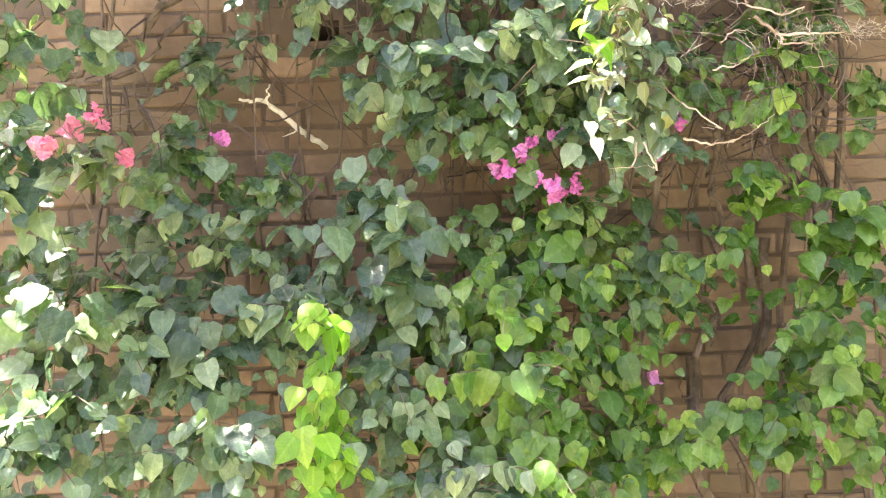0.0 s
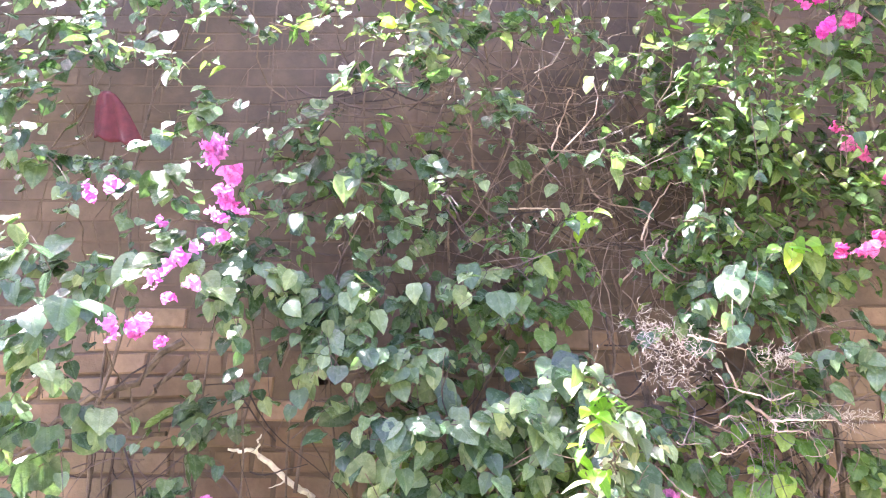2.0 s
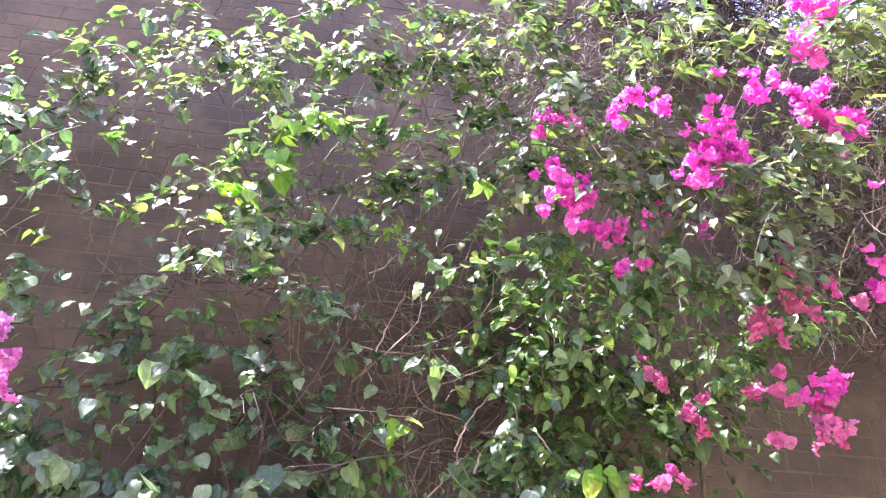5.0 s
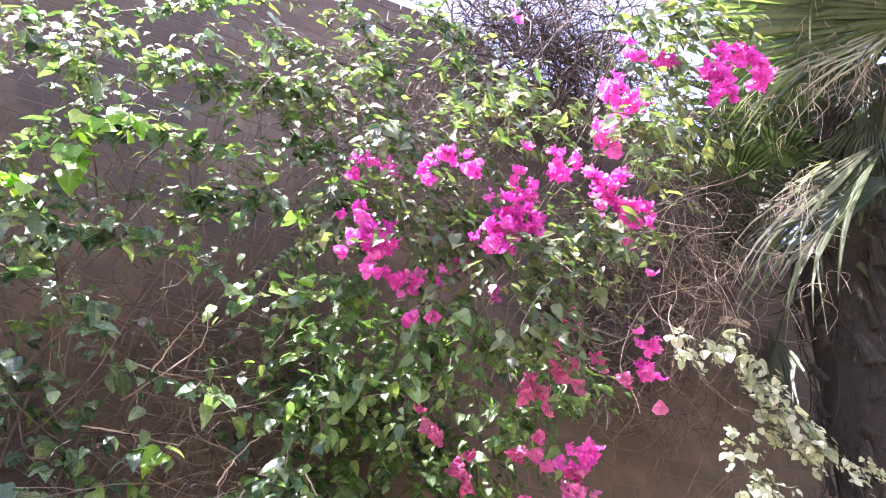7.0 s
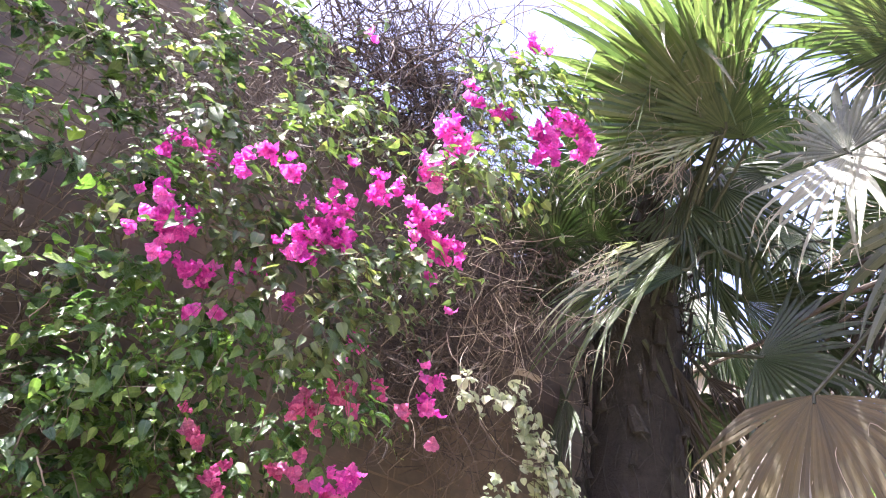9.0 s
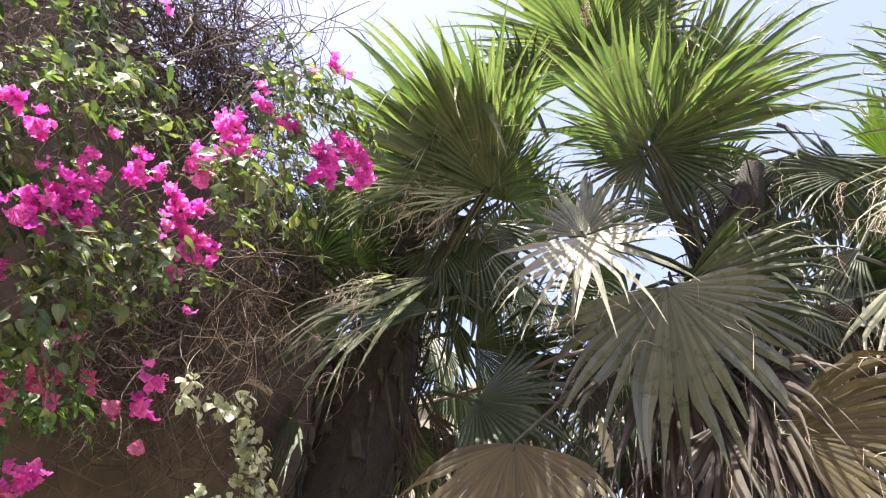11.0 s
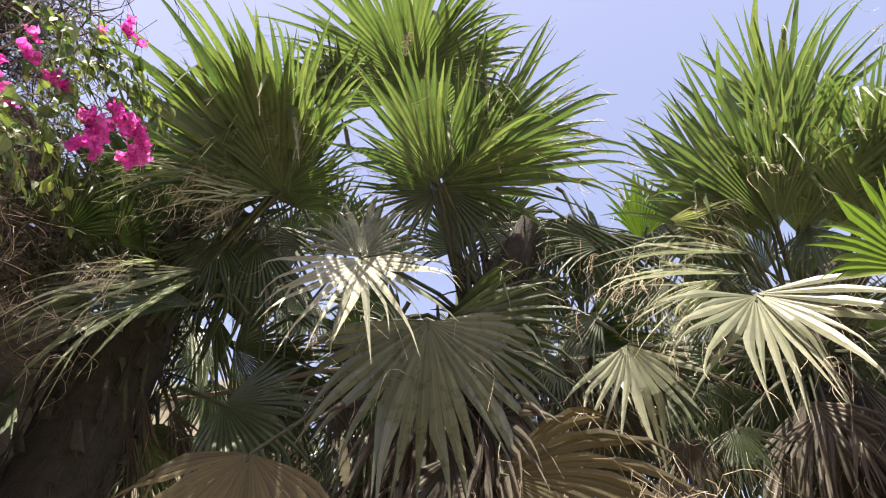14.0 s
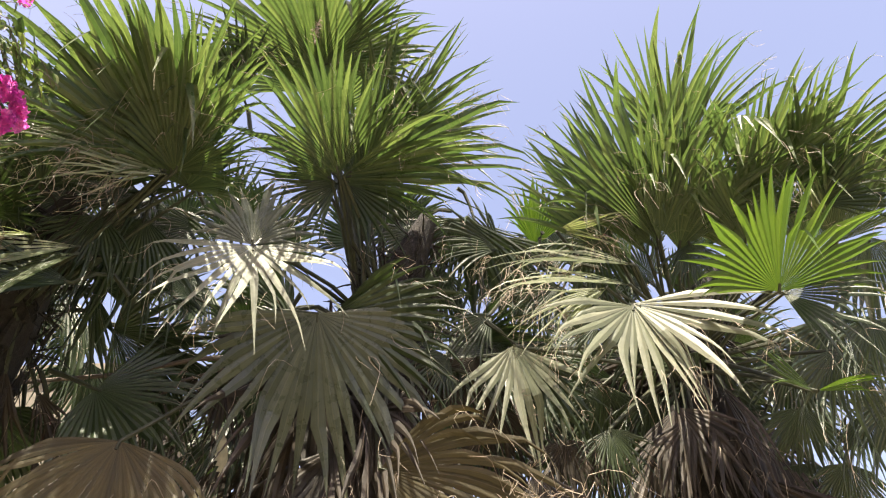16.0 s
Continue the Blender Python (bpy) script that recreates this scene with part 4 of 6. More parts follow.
FLOWERS_MOUND = [
    (1.35, 1.20, 3.20, 7), (1.24, 1.20, 3.22, 1), (1.52, 1.25, 3.25, 5), (1.59, 1.25, 3.24, 5), (1.54, 1.25, 3.18, 4), (1.59, 1.25, 3.13, 6),
    (1.68, 1.25, 3.16, 5), (1.62, 1.25, 3.08, 4), (1.59, 1.25, 3.01, 2), (0.79, 1.45, 3.17, 2), (0.84, 1.45, 3.21, 3), (0.89, 1.45, 3.19, 3),
    (0.97, 1.30, 3.12, 3), (1.02, 1.30, 3.17, 4), (1.12, 1.30, 3.19, 5), (1.25, 1.25, 3.17, 2), (1.24, 1.30, 3.14, 2), (1.31, 1.30, 3.15, 3),
    (1.22, 1.30, 3.07, 3), (1.26, 1.30, 3.05, 5), (1.32, 1.30, 3.06, 3), (1.19, 1.30, 2.97, 5),
]
FLOWERS_MOUND_2 = [
    (1.24, 1.30, 2.99, 6), (1.30, 1.30, 2.99, 5), (1.17, 1.30, 2.92, 4), (0.82, 1.45, 3.00, 4), (0.87, 1.45, 2.94, 7), (0.92, 1.45, 2.97, 3),
    (0.83, 1.45, 2.91, 4), (0.89, 1.45, 2.91, 4), (0.88, 1.45, 2.84, 3), (0.96, 1.50, 2.83, 4), (1.02, 1.50, 2.85, 5), (1.03, 1.50, 2.75, 2),
    (1.09, 1.50, 2.75, 2), (1.09, 1.45, 2.88, 2), (1.15, 1.45, 2.92, 2), (1.27, 1.45, 2.85, 2), (1.43, 1.33, 2.73, 4), (1.43, 1.33, 2.78, 1),
    (1.73, 1.40, 2.79, 4), (1.84, 1.50, 2.73, 5), (1.73, 1.30, 2.97, 1), (1.53, 1.50, 2.43, 4),
]
FLOWERS_MOUND_3 = [
    (1.59, 1.50, 2.44, 4),
]
flowers(rng, mound, FLOWERS_MOUND + FLOWERS_MOUND_2 + FLOWERS_MOUND_3, M_BRACT, 0.031, 0.016, 1.45)
FLOWERS_LOW = [
    (1.44, 1.40, 2.65, 4), (1.49, 1.40, 2.62, 5), (1.58, 1.40, 2.68, 2), (1.70, 1.45, 2.67, 2), (1.86, 1.50, 2.63, 1), (1.40, 1.45, 2.59, 4),
    (1.35, 1.45, 2.56, 2), (1.41, 1.45, 2.54, 3), (1.16, 1.75, 2.57, 2), (1.20, 1.75, 2.51, 3), (1.42, 1.60, 2.43, 3), (1.30, 1.65, 2.42, 2),
    (1.45, 1.50, 2.41, 3), (1.54, 1.50, 2.35, 4), (1.42, 1.50, 2.29, 2), (1.49, 1.50, 2.30, 3), (1.55, 1.50, 2.30, 3), (1.29, 1.75, 2.39, 4),
    (1.32, 1.75, 2.37, 2), (1.15, 1.75, 2.23, 2), (1.23, 1.75, 2.23, 3),
]
flowers(rng, mound_low, FLOWERS_LOW, M_BRACT_ROSE, 0.030, 0.017, 1.4)
FLOWERS_CROWN = [
    (1.51, 1.10, 3.48, 10), (1.58, 1.10, 3.46, 6), (1.53, 1.10, 3.35, 5), (1.45, 1.10, 3.26, 8), (1.76, 0.93, 3.54, 6), (1.83, 0.93, 3.64, 7),
    (1.91, 0.93, 3.68, 7), (1.98, 0.93, 3.68, 5), (1.96, 0.93, 3.59, 5), (1.78, 0.93, 3.43, 5), (1.80, 0.93, 3.52, 5), (1.50, 1.00, 3.55, 3),
    (1.63, 1.00, 3.59, 4), (1.55, 1.00, 3.56, 1), (1.68, 1.00, 3.92, 1), (1.19, 1.15, 3.75, 2), (1.69, 0.93, 3.96, 3), (1.78, 0.93, 3.97, 1),
    (1.51, 1.00, 3.61, 2),
]
flowers(rng, crown, FLOWERS_CROWN, M_BRACT, 0.032, 0.013, 1.5)

# dead growth
tangle(rng, "dead_twig_tangle", "dark tangle of dead twigs beside the bougainvillea", (2.16, 1.98, 3.35), (0.38, 0.12, 0.6), 760, M_TWIG_DARK, 0.34, 0.0026, 0.5, "twigs", 0.6)
tangle(rng, "dead_twig_tangle", "dark dead twigs heaped on the wall by the palm", (2.5, 1.82, 3.95), (0.32, 0.14, 0.6), 560, M_TWIG_DARK, 0.34, 0.003, 0.3, "twigs", 0.6)
tangle(rng, "dead_twig_tangle", "dense brown dead twigs along the wall top", (2.08, 2.0, 4.72), (0.38, 0.16, 0.38), 300, M_TWIG, 0.36, 0.0032, 0.2, "twigs", 0.55, 2)
tangle(rng, "dead_twig_tangle", "dry light-brown twigs hanging in long curls", (2.08, 1.62, 3.4), (0.28, 0.14, 0.45), 110, M_TWIG, 0.42, 0.0019, 0.9, "twigs", 0.5)
tangle(rng, "dead_twig_tangle", "pale dry strands hanging before the dark twigs", (2.14, 1.58, 3.35), (0.30, 0.12, 0.42), 64, M_STRAW, 0.34, 0.0013, 0.9, "twigs", 0.5, 2)
tangle(rng, "dead_twig_tangle", "bare dark branches of a dead climber against the sky", (1.72, 1.9, 4.72), (0.55, 0.28, 0.42), 460, M_TWIG_DARK, 0.6, 0.0042, -0.2, "twigs", 0.55, 3)
tangle(rng, "dead_twig_tangle", "dry brown twigs hanging under the wall top", (0.98, 1.85, 3.75), (0.5, 0.22, 0.32), 200, M_TWIG, 0.32, 0.0024, 0.8, "twigs", 0.5)
tangle(rng, "dead_twig_tangle", "dry brown twigs hanging in a curtain from the wall top", (1.03, 1.85, 3.88), (0.38, 0.14, 0.26), 260, M_TWIG, 0.34, 0.0022, 1.0, "twigs", 0.4)
tangle(rng, "dead_twig_tangle", "thin bare twigs crossing on the brick wall", (0.52, 2.12, 2.56), (0.36, 0.07, 0.5), 190, M_TWIG, 0.40, 0.0022, 0.5, "twigs", 0.4)
tangle(rng, "dead_twig_tangle", "thin dark stems of a dead climber on the wall", (0.25, 2.14, 2.7), (0.9, 0.05, 0.6), 120, M_TWIG_DARK, 0.5, 0.003, 0.6, "twigs", 0.3)
tangle(rng, "dead_twig_tangle", "thin bare stems climbing the lower brick wall", (-0.2, 2.12, 1.75), (1.0, 0.05, 0.35), 90, M_TWIG_DARK, 0.4, 0.003, 0.5, "twigs", 0.3)
tangle(rng, "dead_twig_tangle", "thin dark stems crowded on the wall", (0.86, 2.12, 1.75), (0.34, 0.06, 0.35), 90, M_TWIG_DARK, 0.45, 0.0034, 0.5, "twigs", 0.3)
tangle(rng, "dead_twig_tangle", "pale wiry tendrils of a climber", (0.86, 1.88, 1.78), (0.30, 0.10, 0.22), 60, M_TWIG, 0.34, 0.0014, 0.1, "twigs", 0.45)
tangle(rng, "dry_grass_bunch", "bleached dry flower heads caught in the vine", (1.04, 1.84, 1.78), (0.20, 0.05, 0.022), 200, M_DRY_HEAD, 0.022, 0.0010, 0.2, "grass", 0.12)
for spot, reach, count in (((0.62, 1.78, 1.91), (0.10, 0.06, 0.08), 110), ((0.57, 1.78, 2.02), (0.08, 0.05, 0.05), 60), ((0.68, 1.78, 1.97), (0.09, 0.05, 0.05), 60), ((0.60, 1.78, 1.97), (0.07, 0.05, 0.07), 50), ((0.90, 1.78, 1.93), (0.06, 0.04, 0.03), 70)):
    tangle(rng, "dry_grass_bunch", "fluffy bleached flower heads caught in the vine", spot, reach, count, M_DRY_HEAD, 0.034, 0.0010, 0.4, "grass", 0.6, 2)
tangle(rng, "old_nest", "old nest of dry grass on a branch", (0.95, 2.08, 1.47), (0.10, 0.05, 0.03), 70, M_TWIG, 0.12, 0.0009, 0.0, "nest", 0.6)


def bleached_branch():
    branch = thing("bleached_branch", (-0.36, 2.24, 1.58), "forked bare branch bleached white", "branch")
    wood = Soup()
    joints = [local(branch, p) for p in ((-0.36, 2.25, 1.585), (-0.43, 2.19, 1.635), (-0.52, 2.15, 1.715), (-0.60, 2.14, 1.722))]
    for a, b, r0, r1 in ((0, 1, 0.0095, 0.009), (1, 2, 0.009, 0.008), (2, 3, 0.007, 0.004)):
        wood.tube(wander(rng, joints[a], joints[b], 7, 0.012), r0, r1, 7)
    wood.tube(wander(rng, joints[2], joints[2] + Vector((0.015, -0.01, 0.05)), 5, 0.01), 0.005, 0.002, 6)
    wood.tube(wander(rng, joints[1], joints[1] + Vector((-0.05, -0.01, -0.02)), 5, 0.01), 0.003, 0.001, 5)
    part("limb", wood.data(), M_WHITE_TWIG, branch)


def red_cloth():
    """A rag hung by one corner, widening in folds to a ragged lower edge."""
    cloth = thing("red_cloth", (-1.02, 1.93, 2.80), "faded maroon rag hung over a twig", "cloth")
    n, m = 14, 12
    verts, faces = [], []
    for k in range(n + 1):
        u = k / n
        for c in range(m + 1):
            v = c / m - 0.5
            wide = 0.02 + 0.15 * u ** 0.6
            ragged = 0.008 * math.sin(c * 1.3) * u + 0.005 * math.sin(c * 5.1 + 1) * u
            verts.append(Vector((0.075 * u + v * wide, 0.016 * u * math.sin(14 * v + 2.5 * u) - 0.02 * u, -0.19 * u + ragged - 0.04 * v * u)))
    for k in range(n):
        for c in range(m):
            a = k * (m + 1) + c
            faces.append((a, a + 1, a + m + 2, a + m + 1))
    rag = part("rag", (verts, faces), M_CLOTH, cloth, "", "", True)
    rag.modifiers.new("thick", "SOLIDIFY").thickness = 0.003

STICKS_LOW = [
    (((0.68, 1.80, 1.99), (0.76, 1.80, 1.97), (0.83, 1.80, 1.95)), 0.0028),
    (((0.78, 1.82, 1.92), (0.80, 1.82, 1.85), (0.89, 1.82, 1.82), (0.95, 1.82, 1.84)), 0.0032),
    (((0.82, 1.82, 1.82), (0.88, 1.82, 1.77), (0.96, 1.82, 1.77), (1.05, 1.82, 1.77)), 0.0045),
    (((0.87, 1.80, 1.77), (0.88, 1.80, 1.74), (0.96, 1.80, 1.74), (0.98, 1.80, 1.68)), 0.0028),
    (((0.56, 1.80, 1.66), (0.62, 1.80, 1.60), (0.72, 1.80, 1.53)), 0.0028),
    (((0.62, 1.80, 1.51), (0.69, 1.80, 1.49), (0.75, 1.80, 1.50), (0.81, 1.80, 1.53)), 0.0032),
    (((0.48, 1.70, 1.51), (0.46, 1.70, 1.43)), 0.0025),
    (((0.49, 1.70, 1.49), (0.52, 1.70, 1.42)), 0.0025),
    (((0.72, 1.80, 1.75), (0.76, 1.80, 1.78), (0.79, 1.80, 1.78)), 0.002),
    (((0.70, 1.80, 1.68), (0.76, 1.80, 1.69), (0.82, 1.80, 1.72)), 0.002),
]
STICKS_HIGH = [
    (((0.56, 1.98, 2.18), (0.64, 1.98, 2.27), (0.66, 1.98, 2.36)), 0.0032),
    (((0.64, 1.98, 2.32), (0.67, 1.98, 2.40), (0.75, 1.98, 2.51)), 0.0032),
    (((0.62, 1.98, 2.24), (0.65, 1.98, 2.29)), 0.0045),
    (((0.70, 1.98, 2.26), (0.72, 1.98, 2.32)), 0.0045),
    (((0.38, 1.96, 2.61), (0.41, 1.96, 2.70), (0.46, 1.96, 2.83)), 0.0032),
    (((0.24, 2.00, 2.43), (0.38, 2.00, 2.43), (0.51, 2.00, 2.42)), 0.0028),
    (((0.31, 2.00, 2.64), (0.44, 2.00, 2.63), (0.53, 2.00, 2.63)), 0.003),
    (((0.87, 1.90, 2.38), (0.94, 1.90, 2.29)), 0.0028),
]


def pale_branches():
    """Bare sunlit sticks that twist out of the vines; each with its path and thickness."""
    sticks = thing("bare_branch", (0.8, 1.82, 1.75), "bare twisting pale branches among the vines", "branch")
    for path, thick in STICKS_LOW + STICKS_HIGH:
        wood = Soup()
        joints = [local(sticks, p) for p in path]
        for k in range(len(joints) - 1):
            wood.tube(wander(rng, joints[k], joints[k + 1], 6, 0.008), thick * (1 - 0.2 * k), thick * (0.8 - 0.2 * k), 6)
            for _ in range(2):
                side = Vector((rng.gauss(0, 1), rng.gauss(0, 0.4), rng.gauss(0, 1))).normalized() * rng.uniform(0.02, 0.06)
                wood.tube(wander(rng, joints[k + 1], joints[k + 1] + side, 4, 0.01), thick * 0.4, thick * 0.2, 4)
        part("limb", wood.data(), M_STRAW, sticks)


bleached_branch()
pale_branches()
red_cloth()


# ---- palms ----
def fan_blade(rng, hub, tip, spread, twist, droop, width=6.2, pleat=0.62, web=0.55):
    """A pleated fan blade: segments joined near the hub, split and hanging towards the tips. Its mesh, and the line of each segment."""
    hub, tip = Vector(hub), Vector(tip)
    axis = tip - hub
    reach = axis.length
    axis.normalize()
    face = Vector((-0.86, -0.12, -0.30))
    face = (face - axis * face.dot(axis)).normalized()
    face = Matrix.Rotation(radians(twist), 3, axis) @ face
    side = axis.cross(face)
    count = max(7, int(spread / width))
    step = radians(spread) / count
    soup, lines = Soup(), []
    for i in range(count):
        q = radians(-spread / 2) + step * (i + 0.5)
        far = abs(q) / radians(spread / 2)
        length = reach * (1.04 - 0.2 * far * far) * (rng.uniform(0.9, 1.06) if rng.random() < 0.8 else rng.uniform(0.68, 0.92))
        d = (axis * math.cos(q) + side * math.sin(q) + face * (0.13 * far - 0.05)).normalized()
        across = (side * math.cos(q) - axis * math.sin(q)).normalized()
        bend, loose = droop, droop * rng.uniform(-0.4, 1.6)
        if axis.z > 0 and far > 0.78:  # the oldest segments hang
            loose += 0.35 * rng.random()
        split = max(0.3, web + rng.gauss(0, 0.06))
        swing = rng.gauss(0, 0.11)
        hook = rng.uniform(0.03, 0.2) * (1 if rng.random() < 0.75 else 2) * (0.35 if axis.z > 0.2 else 1.2)
        lift = rng.gauss(0, 0.16)
        broken = rng.uniform(0.45, 0.75) if rng.random() < 0.10 else 2.0
        verts, uv, line, n = [], [], [], 10
        for k in range(n + 1):
            u = k / n
            w = length * min(u, split) * math.tan(step / 2) * 1.02
            if u > split:
                w *= max(0.0, 1 - (u - split) / (1 - split)) ** 0.9 * 0.94 + 0.02
            p = hub + d * (length * u) + across * (swing * length * max(0, u - split)) + face * (0.04 * length * u + lift * length * max(0.0, u - split))
            p.z -= length * loose * max(0.0, u - split * 0.8) ** 2 * 2.5
            p.z -= length * (bend * u ** 3 + hook * max(0.0, u - 0.8) ** 2 * 12)
            p -= (d * 0.75 + Vector((0, 0, 0.7))) * (length * max(0.0, u - broken))
            p += across * (hook * 0.6 * length * max(0.0, u - 0.85) * (1 if i % 2 else -1))
            fold = pleat * w
            verts += [p - across * w, p + face * fold, p + across * w]
            uv += [(-1.0, u), (0.0, u), (1.0, u)]
            line.append(p)
        faces = []
        for k in range(n):
            b = 3 * k
            faces += [(b, b + 1, b + 4, b + 3), (b + 1, b + 2, b + 5, b + 4)]
        soup.add(verts, faces, uv)
        lines.append(line)
    return soup, lines


def threads(rng, lines, count):
    """Pale fibres that peel off the segments' edges and curl."""
    soup = Soup()
    for n in range(count):
        line = rng.choice(lines)
        k = rng.randrange(4, 8) if n % 3 == 0 else 9
        a, way = line[k], (line[k + 1] - line[k]).normalized()
        reach = rng.uniform(0.04, 0.11) if k == 9 else rng.uniform(0.06, 0.2)
        away = (way * 0.9 + Vector((rng.gauss(0, 0.4), rng.gauss(0, 0.4), rng.gauss(0.1, 0.35)))).normalized()
        bow = away.cross(Vector((rng.gauss(0, 1), rng.gauss(0, 1), rng.gauss(0, 1)))).normalized() * rng.uniform(0.1, 0.5)
        drop = rng.uniform(0.1, 0.8)
        soup.tube([a + (away * u + bow * math.sin(3.6 * u) - Vector((0, 0, drop * u * u))) * reach for u in (0, 0.2, 0.4, 0.6, 0.8, 1.0)], 0.0011, 0.0006, 3)
    return soup


# several looks carry sun or shade in the colour itself
FAN_LOOKS = [(M_FAN, ""), (M_FAN_LIT, "pale waxy grey-green frond, sunlight also put into its colour"), (M_FAN_DRY, "dry brown hanging frond"), (M_FAN_LIME, "young bright green frond"), (M_FAN_DARK, "green frond darkened in colour for shade"), (M_SKIRT, "dead hanging frond, darkened in colour for deep shade"), (M_FAN_GREY, "grey-brown frond, darkened in colour for shade"), (M_FAN_YELLOW, "frayed yellowish frond, paled in colour for sun")]


def palm(rng, label, foot, top, radius, fans, skirt, inner):
    """A fan palm: fibrous trunk with old leaf bases, and fronds on long stalks."""
    tree = thing("fan_palm", foot, label, "palm", "fan palms")
    base, head = Vector((0, 0, 0)), local(tree, top)
    trunk = Soup()
    trunk.tube([base.lerp(head, k / 12) + Vector((noise.noise(Vector((k, foot[0], 0))) * 0.03, noise.noise(Vector((0, k, foot[1]))) * 0.03, 0)) for k in range(13)], radius, radius * 0.85, 16)
    # the shaggy crown shaft, narrowing among the petioles
    shaft = [head + Vector((-0.04 * k, -0.06 * k, 0.13 * k - 0.12)) for k in range(6)]
    trunk.tube(shaft, radius * 0.86, 0.05, 14)
    for k in range(160):
        u, q = rng.random(), rng.uniform(0, 6.28)
        o = Vector((math.cos(q), math.sin(q), 0))
        a = shaft[int(u * 4.99)] + o * (radius * 0.86 * (1 - u) + 0.05 * u)
        trunk.tube(curling(rng, a, o * 0.5 + Vector((0, 0, rng.uniform(-1.2, 0.9))), rng.uniform(0.1, 0.3), 5, 0.25), 0.007, 0.002, 4)
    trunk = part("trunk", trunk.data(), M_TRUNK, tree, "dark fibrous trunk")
    boots = Soup()
    for k in range(420):
        u = 0.25 + 0.75 * k / 420
        q = k * 2.4
        c = base.lerp(head, u)
        o = Vector((math.cos(q), math.sin(q), 0))
        s = Vector((-o.y, o.x, 0))
        a = c + o * radius * 0.95
        if k % 3 == 0:  # a broken leaf base, pointing up
            w = rng.uniform(0.010, 0.022)
            b = c + o * (radius * 1.0 + 0.02 * rng.random()) + s * rng.gauss(0, 0.03) + Vector((0, 0, rng.uniform(0.06, 0.16)))
            boots.add([a - s * w * 1.8, a + s * w * 1.8, b + s * w, b - s * w, a - s * w + o * 0.02, a + s * w + o * 0.02, b + s * w * 0.6 + o * 0.012, b - s * w * 0.6 + o * 0.012],
                      [(0, 1, 2, 3), (4, 7, 6, 5), (0, 4, 5, 1), (3, 2, 6, 7), (0, 3, 7, 4), (1, 5, 6, 2)])
        boots.tube(curling(rng, a + o * 0.015, o * 0.12 + s * rng.gauss(0, 0.4) - Vector((0, 0, 1)), rng.uniform(0.1, 0.4), 6, 0.2), 0.004, 0.001, 3)
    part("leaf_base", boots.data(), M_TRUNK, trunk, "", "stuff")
    fans = list(fans)
    for x, y, z, tx, ty, tz, spread, twist, look_index in tuple(fans):
        if look_index == 0 and spread >= 75 and z < 4.85:  # a second frond close behind
            jog = Vector((rng.uniform(0.05, 0.14), rng.gauss(0, 0.05), rng.gauss(0, 0.03)))
            h, e = Vector((x, y, z)) + jog, Vector((tx, ty, tz)) + jog * 2.2 + Vector((0, rng.gauss(0, 0.12), rng.gauss(0.02, 0.06)))
            fans.append((*h, *e, spread * 0.9, twist + rng.gauss(0, 12), 0))
    # hanging dead fronds around the trunk, in the shade-darkened brown
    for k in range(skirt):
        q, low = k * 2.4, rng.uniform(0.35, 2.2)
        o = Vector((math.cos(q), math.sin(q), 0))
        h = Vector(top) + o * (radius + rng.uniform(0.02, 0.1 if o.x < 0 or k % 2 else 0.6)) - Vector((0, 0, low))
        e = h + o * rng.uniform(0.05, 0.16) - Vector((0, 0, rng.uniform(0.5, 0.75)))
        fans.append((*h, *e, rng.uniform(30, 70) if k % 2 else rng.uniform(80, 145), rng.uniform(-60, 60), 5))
    # fronds in the shade-dark colour, added to fill and darken the crown's inside
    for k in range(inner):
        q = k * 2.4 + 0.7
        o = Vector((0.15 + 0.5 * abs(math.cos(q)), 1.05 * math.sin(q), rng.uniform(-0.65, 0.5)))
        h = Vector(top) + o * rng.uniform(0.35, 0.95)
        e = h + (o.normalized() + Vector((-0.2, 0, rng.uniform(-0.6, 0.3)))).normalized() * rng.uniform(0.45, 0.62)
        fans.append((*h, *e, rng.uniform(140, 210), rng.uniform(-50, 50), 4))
    for x, y, z, tx, ty, tz, spread, twist, look_index in fans:
        hub, tip = local(tree, (x, y, z)), local(tree, (tx, ty, tz))
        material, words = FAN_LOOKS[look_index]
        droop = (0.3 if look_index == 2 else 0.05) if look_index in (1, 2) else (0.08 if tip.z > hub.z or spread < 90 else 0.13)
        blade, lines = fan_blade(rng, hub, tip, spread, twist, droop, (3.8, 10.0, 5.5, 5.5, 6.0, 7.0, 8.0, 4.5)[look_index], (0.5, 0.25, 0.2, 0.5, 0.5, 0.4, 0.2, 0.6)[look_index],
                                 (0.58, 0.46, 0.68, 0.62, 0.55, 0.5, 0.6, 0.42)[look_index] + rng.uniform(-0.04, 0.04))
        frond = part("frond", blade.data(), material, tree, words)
        stalk = Soup()
        foot_end = head + Vector((rng.gauss(0, 0.06), rng.gauss(0, 0.06), rng.uniform(-0.25, 0.0)))
        if look_index in (4, 5) and spread != 150:
            foot_end = hub + (hub - tip).normalized() * 0.25
        elif (foot_end - hub).length > 1.7:  # its lower end is lost among the other fronds
            foot_end = hub + (foot_end - hub).normalized() * 0.7 - Vector((0, 0, 0.35))
        mid = hub.lerp(foot_end, 0.5) + Vector((0, 0, rng.uniform(0.0, 0.12)))
        stalk.tube([hub + (tip - hub) * 0.06, hub, hub.lerp(mid, 0.6), mid.lerp(foot_end, 0.25), foot_end], 0.007, 0.013, 6)
        part("petiole", stalk.data(), M_PETIOLE, frond, "green-brown stalk")
        part("fibre", threads(rng, lines, (24, 26, 12, 6, 10, 6, 26, 44)[look_index]).data(), M_STRAW, frond, "pale curling fibres", "stuff")
    return tree


